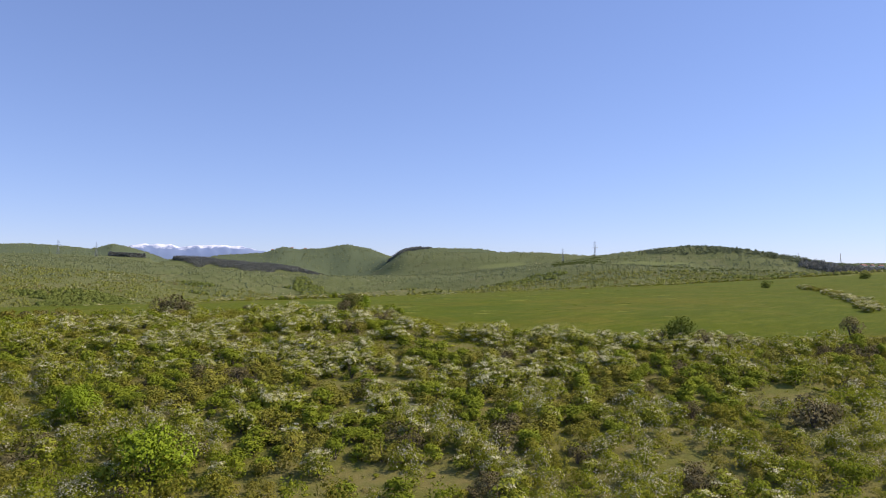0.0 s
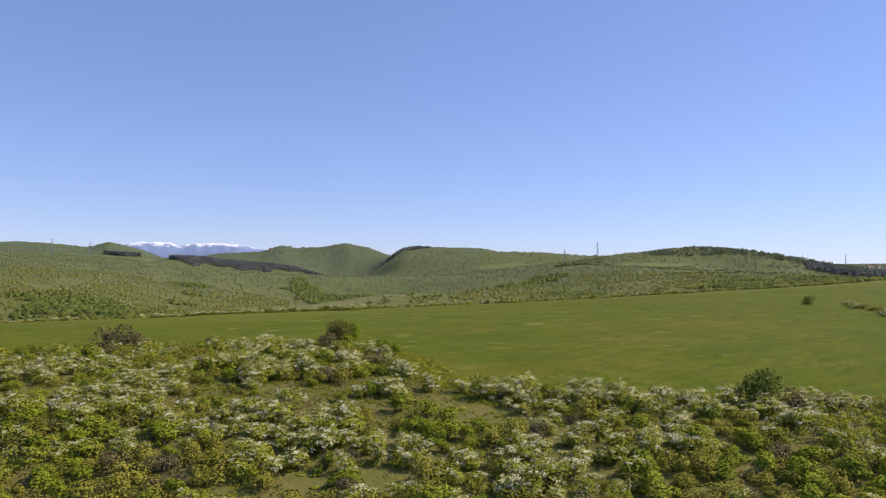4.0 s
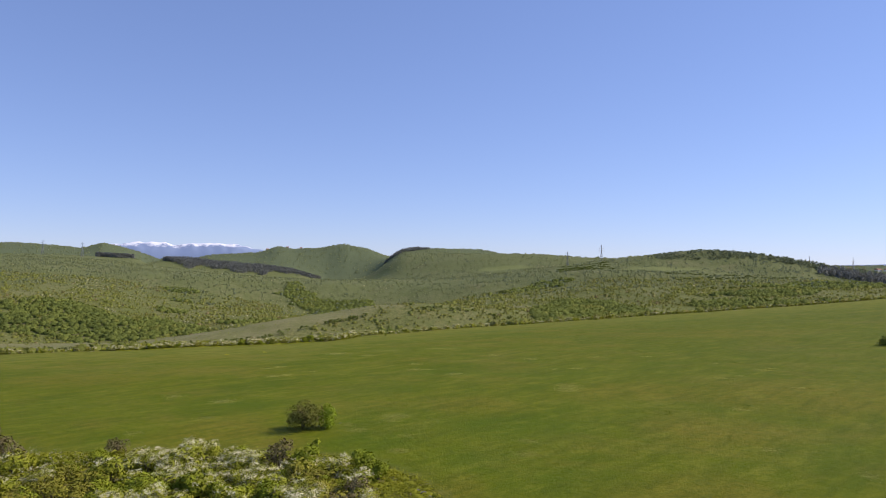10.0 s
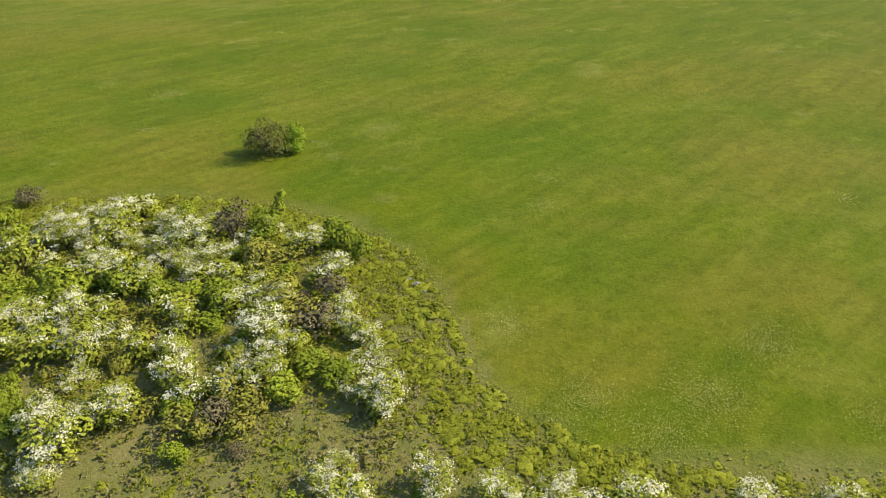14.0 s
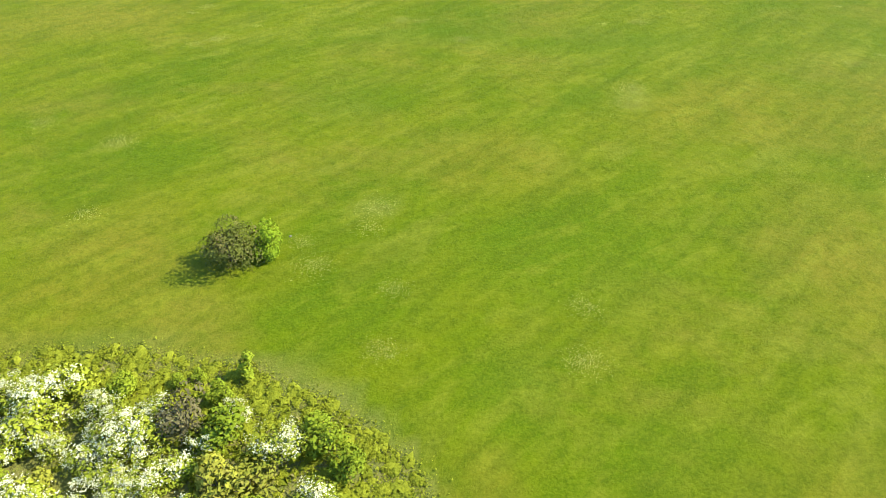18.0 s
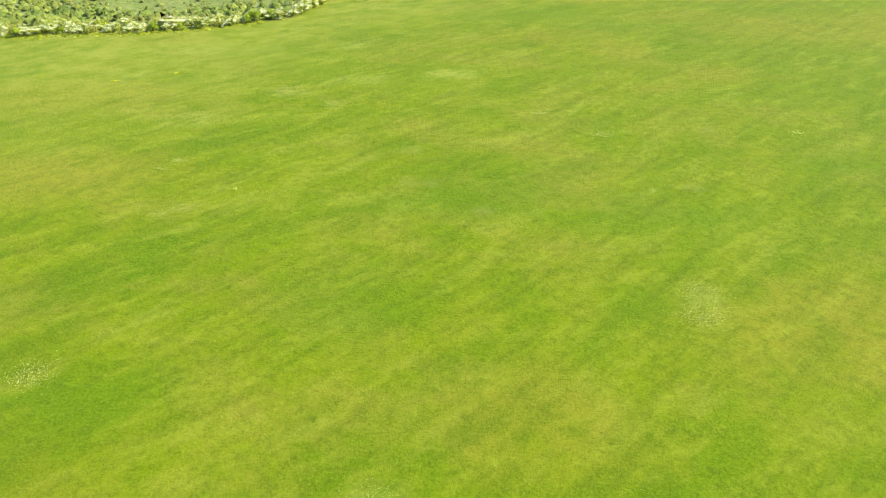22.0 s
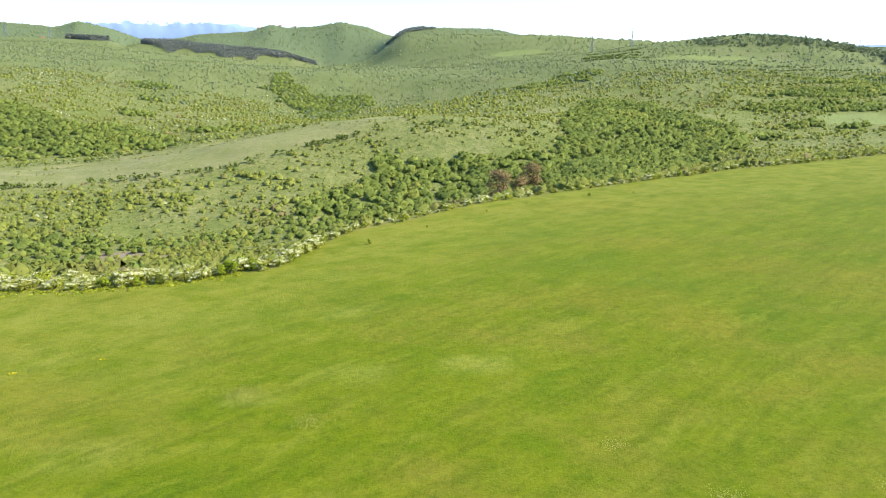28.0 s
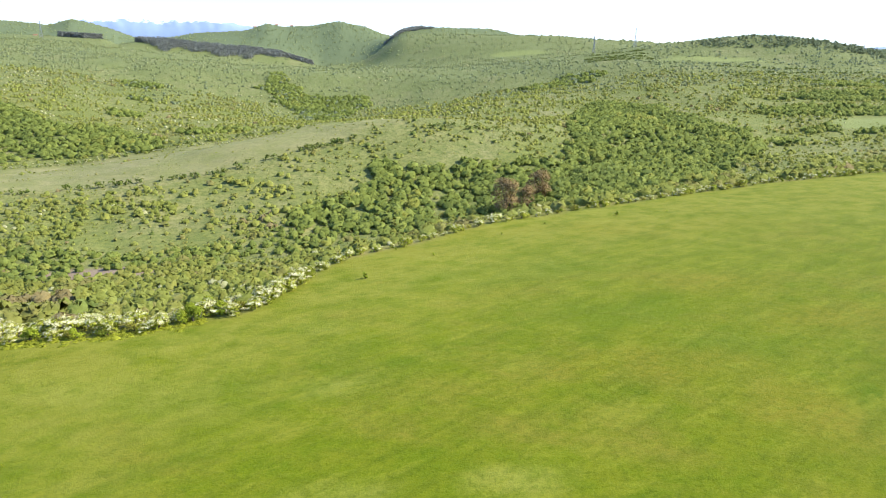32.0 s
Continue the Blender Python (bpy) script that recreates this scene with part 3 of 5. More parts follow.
def build_scrub():
    rnd = random.Random(11)
    spots = []
    step = 2.25
    for j in range(int(110 / step)):
        y0 = 42 + j * step
        half = 26 + 0.66 * y0
        for i in range(int(-half / step), int(half / step) + 1):
            x, y = i * step + rnd.uniform(-0.95, 0.95), y0 + rnd.uniform(-0.95, 0.95)
            gap = float(near_edge(x)) - y
            if gap < (3.0 if x > -1 else 1.0) or clear_at(x, y):
                continue
            if y > 112 and -16 < x < 14 and float(near_edge(x + 6.5)) - y < 2.0:
                continue
            if x <= -16 and gap < 4.0:
                continue
            spots.append((abs(x + 5) * 0.6 + abs(y - 118), x, y, gap))
    spots.sort()
    for _, x, y, gap in spots:
        fine = -44 < x < 30 and y > 108
        dense = field_noise(x, y, 14, 1)
        if dense + rnd.uniform(-0.25, 0.25) < -0.5:
            continue
        blossom = field_noise(x, y, 9, 2) + rnd.uniform(-0.3, 0.3) + (0.13 if y > 100 else 0.13 if x > 0 else 0.02) + (0.12 if y > 100 and x > 0 else 0.0) + (0.25 if 106 < y < 117 and -9 < x < 30 else 0.0) + (0.0 if y <= 128 else -0.1)
        tone = field_noise(x, y, 7, 3) + rnd.uniform(-0.35, 0.35)
        if blossom > 0.2:
            key = "white"
        elif blossom > 0.09:
            key = "few"
        elif tone > 0.12:
            key = "green"
        elif tone > (-0.6 if fine else -0.36):
            key = "olive"
        else:
            key = "brown"
        size = rnd.uniform(0.62, 1.2) * (0.8 if gap < 3 else 1.0) * (0.7 if -60 < x < -19 and 106 < y < 124 and key != "white" else 1.15 if -40 < x < 0 and y >= 121 else 1.0)
        turn, squash = rnd.uniform(0, 6.3), rnd.uniform(0.58, 0.95)
        if -32 < x < -3 and 107 < y < 118 and not (x > -12 and y < 114):
            if rnd.random() < (0.25 if key == "white" else 0.62):
                continue
            size *= 0.75
        pool = SETS[key]
        if fine and key == "white":
            pool = HAW_FINE
        if fine and key == "green":
            pool = GREEN_FINE
        if placed[key] < LIMIT:
            placed[key] += 1
            name, label, group = SHRUBS[key]
            plant(name, rnd.choice(pool), x, y, size, turn, label, "shrub", group, squash)
        else:
            rest.append((key, x, y, size, turn, squash))


build_scrub()


def scatter(name, label, category, groups, kind="stuff"):
    """One object of kind stuff: its leaves, its blossom and the like as parts."""
    root = new(name)
    for part_name, shape, mat, tint in groups:
        ob = new(part_name, sprig_mesh(part_name, shape, mat, tint))
        ob.parent = root
        tagged(ob, kind="stuff")
    return tagged(root, label, category, kind=kind)


def clumps(seed, x, y, wide, tall, sprays, leaf, foot=0.08, cone=False, open_to_sky=0.0):
    """Many plants at once: corners, faces and a tint for each plant."""
    rng = np.random.default_rng(seed)
    n = len(x)
    lobes = 5
    ang = rng.uniform(0, 2 * np.pi, (n, lobes))
    rad = 0.34 * np.sqrt(rng.uniform(0, 1, (n, lobes)))
    lz = rng.uniform(0.15, 0.7, (n, lobes))
    lr = rng.uniform(0.2, 0.34, (n, lobes))
    pick = rng.integers(0, lobes, (n, sprays))
    d = rng.normal(size=(n, sprays, 3))
    d[..., 2] = np.abs(d[..., 2]) * rng.choice([1, 1, 1, -0.6], (n, sprays))
    d /= np.linalg.norm(d, axis=2, keepdims=True)
    take = lambda m: np.take_along_axis(m, pick, 1)
    r = take(lr) * rng.uniform(0.7, 1.1, (n, sprays))
    px = (take(rad * np.cos(ang)) + d[..., 0] * r) * wide[:, None]
    py = (take(rad * np.sin(ang)) + d[..., 1] * r) * wide[:, None]
    pz = take(lz) * tall[:, None] + d[..., 2] * r * np.minimum(wide, tall * 1.1)[:, None]
    if cone:
        f = rng.uniform(0.08, 1, (n, sprays))
        a = rng.uniform(0, 2 * np.pi, (n, sprays))
        rr = 0.5 * (1.02 - f) * rng.uniform(0.5, 1.1, (n, sprays))
        px, py, pz = rr * np.cos(a) * wide[:, None], rr * np.sin(a) * wide[:, None], f * tall[:, None]
        d = np.stack([np.cos(a), np.sin(a), np.full_like(a, 0.4)], -1)
    pz = np.maximum(pz, foot * tall[:, None])
    ground = height(x, y)
    p = np.stack([px + x[:, None], py + y[:, None], pz + ground[:, None]], -1).reshape(-1, 3)
    way = (d + rng.normal(size=d.shape) * 0.4 + np.array([0, 0, 0.25])).reshape(-1, 3)
    v, f, normals = sprigs(rng, p, way, np.repeat(leaf * wide, sprays))
    return (v, f, normals + np.array([0, 0, open_to_sky])), np.repeat(rng.uniform(0, 1, n), sprays * 4)


def crowns(seed, x, y, wide, tall, rings, segs, sprays, leaf):
    """Many plants at once, each a lumpy closed crown with loose sprays on it."""
    rng = np.random.default_rng(seed)
    n = len(x)
    phase = rng.uniform(0, 6.28, (5, n, 1))
    base = np.stack([x, y, height(x, y)], -1)[:, None, :]

    def skin(az, el, grow):
        m = 0.8 + 0.13 * np.sin(2 * az + phase[0]) + 0.11 * np.sin(3 * az + 2.5 * el + phase[1]) + 0.1 * np.sin(5 * az - 4 * el + phase[2])
        r = 0.52 * wide[:, None] * m * grow * np.cos(el) ** 0.75 * np.where(el < 0.2, 0.9, 1)
        h = tall[:, None] * (0.05 + np.sin(np.maximum(el, 0)) * (0.78 + 0.14 * np.sin(2 * az + phase[3]) + 0.12 * np.sin(4 * az + 3 * el + phase[4]))) * grow
        p = base + np.stack([r * np.cos(az), r * np.sin(az), h], -1)
        d = np.stack([np.cos(az) * np.cos(el), np.sin(az) * np.cos(el), np.sin(el) + 1.0 + 0 * az], -1)
        return p, d

    el, az = np.meshgrid(np.linspace(-0.05, 1.5, rings), np.arange(segs) * 2 * np.pi / segs, indexing="ij")
    az = az.ravel()[None] + phase[0] + 0.25 * np.sin(7 * el.ravel()[None] + phase[1])
    p, d = skin(az, el.ravel()[None] + 0 * az, 1.0)
    p = p + rng.normal(size=p.shape) * 0.06 * wide[:, None, None] * (el.ravel() > 0.1)[None, :, None]
    k = np.arange((rings - 1) * segs)
    quad = np.stack([k, k - k % segs + (k + 1) % segs, k - k % segs + (k + 1) % segs + segs, k + segs], -1)
    per = rings * segs
    faces = (quad[None] + (np.arange(n) * per)[:, None, None]).reshape(-1, 4)
    verts, normals = p.reshape(-1, 3), (d + rng.normal(size=d.shape) * 0.16).reshape(-1, 3)
    tint = rng.uniform(0, 1, n)
    sa, se = rng.uniform(0, 6.28, (n, sprays)), np.arcsin(rng.uniform(0.05, 1, (n, sprays)))
    q, way = skin(sa, se, 1.0)
    sv, sf, sn = sprigs(rng, q.reshape(-1, 3), (way + rng.normal(size=way.shape) * 0.3).reshape(-1, 3), np.repeat(leaf * wide, sprays))
    shape = np.concatenate((verts, sv)), np.concatenate((faces, sf + len(verts))), np.concatenate((normals, sn))
    return shape, np.concatenate((np.repeat(tint, per), np.clip(np.repeat(tint, sprays * 4) + np.repeat(rng.normal(0, 0.2, n * sprays), 4), 0, 1)))


M_MASS_HAW = leaf_material("scrub_hawthorn_leaf", (0.2, 0.23, 0.02), (0.43, 0.45, 0.046), far=True)
M_MASS_GREEN = leaf_material("scrub_fresh_leaf", (0.17, 0.22, 0.014), (0.38, 0.43, 0.035), far=True)
M_MASS_OLIVE = leaf_material("scrub_olive_leaf", (0.19, 0.2, 0.022), (0.43, 0.4, 0.054), far=True, autumn=(0.29, 0.25, 0.05))
M_MASS_BLOSSOM = leaf_material("scrub_blossom", (0.54, 0.51, 0.28), (0.84, 0.8, 0.56), far=True)


def rest_of_scrub():
    for key, mat in (("white", M_MASS_HAW), ("few", M_MASS_HAW), ("green", M_MASS_GREEN), ("olive", M_MASS_OLIVE), ("brown", M_FAR_BROWN)):
        mine = [r for r in rest if r[0] == key]
        if not mine:
            continue
        x, y, s = (np.array([r[k] for r in mine]) for k in (1, 2, 3))
        groups = []
        for part_name, m, leaves, leaf in (("close_foliage", y < 86, 260, 0.1), ("foliage", y >= 86, 110, 0.15)):
            if not m.any():
                continue
            v, t = clumps(31, x[m], y[m], 2.8 * s[m], 2.2 * s[m], leaves, leaf)
            groups.append((part_name, v, mat, t))
            if key in ("white", "few"):
                v, t = clumps(37, x[m], y[m], 2.9 * s[m], 2.35 * s[m], leaves * 2 // 3 if key == "white" else leaves // 6, 0.055)
                groups.append((part_name.replace("foliage", "blossom"), v, M_MASS_BLOSSOM, t))
        scatter("scrub", {"white": "mass of white flowering hawthorn scrub", "few": "green hawthorn scrub with some blossom", "green": "fresh green scrub on the slope",
                          "olive": "olive green scrub on the slope", "brown": "brown twiggy scrub on the slope"}[key], "scrub", groups)


rest_of_scrub()


def build_brambles():
    """Low growth along the scrub's rim and in its clearings."""
    rng = np.random.default_rng(5)
    x = np.concatenate((rng.uniform(-75, 80, 14000), rng.uniform(-17, 40, 6000), rng.uniform(-80, -15, 3600)))
    y = np.concatenate((rng.uniform(44, 150, 14000), rng.uniform(108, 148, 6000), rng.uniform(136, 149, 3600)))
    gap = near_edge(x) - y
    ragged = 0.8 * rng.uniform(0, 1, len(x)) ** 2
    rim = (gap > 0.2 + ragged) & (near_edge(x + 6.5) - y < 3) & (x > -17) & (x < 14) & (y > 110)
    left_rim = (gap > 0.2 + ragged) & (gap < 5.5) & (x <= -16)
    right_rim = (gap > ragged) & (gap < 4.2) & (x >= 4)
    inside = (gap > 4) & (rng.uniform(0, 1, len(x)) < np.where((x > -60) & (x < -4) & (y > 104) & (y < 133), np.where((y < 121) & (x > -44), 0.3, 0.85), 0.2))
    keep = rim | left_rim | right_rim | inside
    x, y = x[keep], y[keep]
    brow_x = rng.uniform(-106, -44, 620)
    x, y = np.concatenate((x, brow_x)), np.concatenate((y, far_edge(brow_x) - 0.2 + 2.2 * rng.normal(0, 0.5, 620)))
    w = rng.uniform(0.8, 1.8, len(x)) * np.where((x > -46) & (x < -3) & (y > 102) & (y < 122), 0.6, 1.0)
    some = rng.uniform(0, 1, len(x)) < 0.6
    v, t = crowns(6, x[some], y[some], w[some] * 0.9, 0.05 + w[some] * 0.05, 3, 6, 10, 0.14)
    # a fine mat of shoots over and between the mounds
    near = (y > 95) & (y < 200)
    mx, my = np.repeat(x[near], 17) + rng.normal(0, 0.6, near.sum() * 17), np.repeat(y[near], 17) + rng.normal(0, 0.6, near.sum() * 17)
    rise = 0.05 + 0.16 * (0.5 + 0.5 * lumps(mx, my, 0.7)) * rng.uniform(0.4, 1, len(mx))
    way = rng.normal(size=(len(mx), 3)) * 0.55 + np.array([0, 0, 1.0])
    mat = sprigs(rng, np.stack([mx, my, height(mx, my) + rise], -1), way, rng.uniform(0.1, 0.24, len(mx)))
    tone = np.repeat(np.clip(0.5 + 0.3 * lumps(mx, my, 1.1) + rng.normal(0, 0.18, len(mx)), 0, 1), 4)
    scatter("bramble_thicket", "low yellow-green bramble growth along the meadow's rim", "bramble", [("mounds", v, M_BRAMBLE_FAR, t), ("shoots", mat, M_BRAMBLE_FAR, tone)])


M_BRAMBLE_FAR = leaf_material("bramble_cover", (0.19, 0.215, 0.016), (0.4, 0.41, 0.036), far=True)
build_brambles()


def build_dry_growth():
    """Dry grass tufts and low weeds between the shrubs."""
    rng = np.random.default_rng(15)
    x = np.concatenate((rng.uniform(-75, 80, 9000), rng.uniform(-46, -3, 1900)))
    y = np.concatenate((rng.uniform(44, 150, 9000), rng.uniform(101, 123, 1900)))
    keep = near_edge(x) - y > 2
    x, y = x[keep], y[keep]
    w = rng.uniform(0.35, 0.95, len(x))
    roll = rng.uniform(0, 1, len(x)) + 0.3 * lumps(x, y, 5)
    groups = []
    for k, (part_name, mat, m) in enumerate((("dry_tufts", M_TUFT, roll < 0.5), ("green_tufts", M_WEED, roll >= 0.5))):
        v, t = clumps(16 + k, x[m], y[m], w[m], w[m] * 0.4, 7, 0.36)
        groups.append((part_name, v, mat, t))
    scatter("dry_growth", "dry grass tufts and low weeds between the shrubs", "grass", groups)


M_TUFT = leaf_material("dry_tuft", (0.25, 0.21, 0.075), (0.4, 0.35, 0.14), far=True)
M_WEED = leaf_material("low_weed", (0.18, 0.2, 0.018), (0.36, 0.37, 0.04), far=True)
build_dry_growth()

M_RUST = leaf_material("rusty_leaf", (0.2, 0.145, 0.06), (0.36, 0.26, 0.12))

# single plants that stand out
OLIVE_TREE = plant_kind(301, wide=5.4, tall=4.0, leaves=4200, leaf=0.22, flowers=0, flower=0, lobes=15, stem_count=6, leaf_mat=M_DULL, thick=0.1)
LIGHT_BUSH = plant_kind(302, wide=2.9, tall=2.9, leaves=1700, leaf=0.21, flowers=0, flower=0, lobes=9, stem_count=4, leaf_mat=M_LIGHT)
SAPLING = plant_kind(303, wide=1.5, tall=2.6, leaves=260, leaf=0.32, flowers=0, flower=0, lobes=7, stem_count=2, leaf_mat=M_GREEN)
plant("field_tree", OLIVE_TREE, -20.1, 157.6, 0.94, 0.4, "broad dull olive bush standing alone in the meadow", "tree", "", 1.04)
plant("bright_bush", LIGHT_BUSH, -17.4, 158.5, 1.08, 1.0, "bright green bush grown against a darker bush", "shrub", "")
plant("dark_tree", DARK_TREE[0], 36.3, 108.5, 1.22, 0.3, "dark green dense small tree at the meadow's rim", "tree", "")
for px, py, size, k in ((32.6, 107.6, 1.0, 0), (40.2, 107.8, 1.25, 1), (43.5, 108.6, 1.1, 2), (67, 116, 1.5, 3), (39.5, 75.5, 1.6, 1), (41.5, 76.5, 1.3, 2)):
    plant("brown_shrub", BROWN[k], px, py, size, k, "dull brown twiggy shrub at the scrub's edge", "shrub", "")
plant("dark_tree", DARK_TREE[1], 110, 239, 1.0, 0.3, "dark rounded bush alone on the open meadow", "tree", "", 0.62)
plant("leafy_tree", TREE[0], -24.5, 61.5, 1.05, 0.3, "bright green broad leafy tree above the scrub", "tree", "leafy trees in the scrub")
plant("leafy_tree", TREE[1], -37, 74, 0.8, 0.3, "bright green leafy tree in the scrub", "tree", "leafy trees in the scrub")
plant("sapling", SAPLING, -16.2, 145.0, 1.0, 0, "slender bright green sapling at the scrub's rim", "tree", "")
for px, py, size, k in ((-9.8, 139.2, 1.15, 1), (-17.6, 142.9, 0.7, 2), (-24.5, 143.4, 0.8, 3), (-20.8, 144.2, 0.45, 1), (-19.6, 144.7, 0.4, 2), (-8.2, 137.2, 0.9, 3)):
    plant("yellow_shrub", GREEN_FINE[k], px, py, size, k, "yellow-green leafy shrub at the meadow's rim", "shrub", "yellow-green shrubs at the rim")
plant("flowering_hawthorn", HAW_FINE[1], -12.8, 138.6, 1.25, 1, "hawthorn white with blossom at the meadow's rim", "shrub", "hawthorn in full white blossom", 0.8)
plant("green_shrub", GREEN_FINE[0], -16.3, 139.6, 1.3, 0, "dense fresh green shrub below a sapling", "shrub", "")
plant("brown_shrub", BROWN[0], -19.6, 140.6, 1.5, 0, "brown twiggy shrub at the meadow's rim", "shrub", "")
plant("brown_shrub", BROWN[3], -57.2, 144.2, 1.7, 2, "wide brown twiggy thicket at the meadow's rim", "shrub", "")
plant("brown_shrub", BROWN[0], -50.6, 143.0, 1.4, 4, "brown twiggy shrub beside a wider thicket", "shrub", "")
plant("brown_shrub", BROWN[1], -53.5, 143.5, 2.0, 0, "wide brown twiggy thicket at the meadow's rim", "shrub", "")
plant("brown_shrub", BROWN[2], -40.0, 146.5, 1.0, 0, "small brown twiggy shrub at the meadow's rim", "shrub", "")


for k, (px, py, size) in enumerate(((-24.5, 117.2, 1.35), (-22.2, 119.4, 1.25), (-26.3, 118.6, 1.1), (-18.2, 121.6, 1.3), (-13.4, 122.6, 1.2), (4.2, 111.6, 1.3), (8.8, 111.8, 1.45), (16.6, 110.4, 1.3), (-7.2, 111.6, 1.1))):
    plant("flowering_hawthorn", HAW_FINE[k % 5], px, py, size, k * 1.3, "large hawthorn white with blossom beside a clearing", "shrub", "hawthorn in full white blossom", 0.85)
rnd_white = random.Random(4)
for px, py in ((-19.4, 73.5), (-13.9, 75.8), (-10.7, 72.1), (-14.4, 70.0), (-10.5, 63.0), (-18.5, 61.3), (-17.9, 77.7), (-28.7, 67.5), (-37.9, 74.7), (-40.6, 73.3), (4.7, 64.6), (2.6, 69.8), (6.8, 60.3), (13.3, 107.9), (22.2, 95.3)):
    plant("flowering_hawthorn", rnd_white.choice(HAW_FINE), px, py, rnd_white.uniform(0.75, 1.15), rnd_white.uniform(0, 6), "rounded hawthorn white with blossom beside a grassy clearing", "shrub", "hawthorn in full white blossom", 0.85)
RUST = [plant_kind(320 + k, wide=8.0, tall=9.5, leaves=3200, leaf=0.4, flowers=0, flower=0, lobes=11, stem_count=3, leaf_mat=M_RUST, thick=0.2) for k in range(2)]
for k, (px, py, size) in enumerate(((22, 522, 1.9), (40, 552, 1.75), (31, 530, 1.3))):
    plant("rusty_tree", RUST[k % 2], px, py, size, k, "rusty brown tree rising out of the ravine", "tree", "rusty trees in the ravine")
for px, py, size in ((-22, 319, 0.75), (35, 370, 0.65), (-10, 335, 0.4), (-18, 341, 0.35), (5, 352, 0.35), (16, 362, 0.3), (48, 372, 0.35)):
    plant("field_bush", SAPLING, px, py, size, px, "small dark bush alone in the grass near the brow", "shrub", "small bushes near the brow", 0.8)


# ---- the meadow's grass ----
M_RING = leaf_material("lush_blade", (0.06, 0.105, 0.004), (0.115, 0.16, 0.008), far=True)
M_PALE = leaf_material("pale_flower", (0.36, 0.37, 0.07), (0.56, 0.55, 0.18), far=True)
M_YELLOW = leaf_material("yellow_flower", (0.6, 0.5, 0.02), (0.8, 0.7, 0.05), far=True)


def blades(seed, x, y, size, material, name, label, lean=0.5, raise_by=0.08):
    """Short sprays of grass or flowers on the ground."""
    rng = np.random.default_rng(seed)
    way = rng.normal(size=(len(x), 3)) * lean + np.array([0, 0, 1.0])
    p = np.stack([x, y, height(x, y) + raise_by], -1)
    shape = sprigs(rng, p, way, size)
    scatter(name, label, "grass", [("blades", shape, material, np.repeat(rng.uniform(0, 1, len(x)), 4))])


def on_meadow(x, y):
    return (y > near_edge(x) + 0.3) & (y < far_edge(x) - 1)


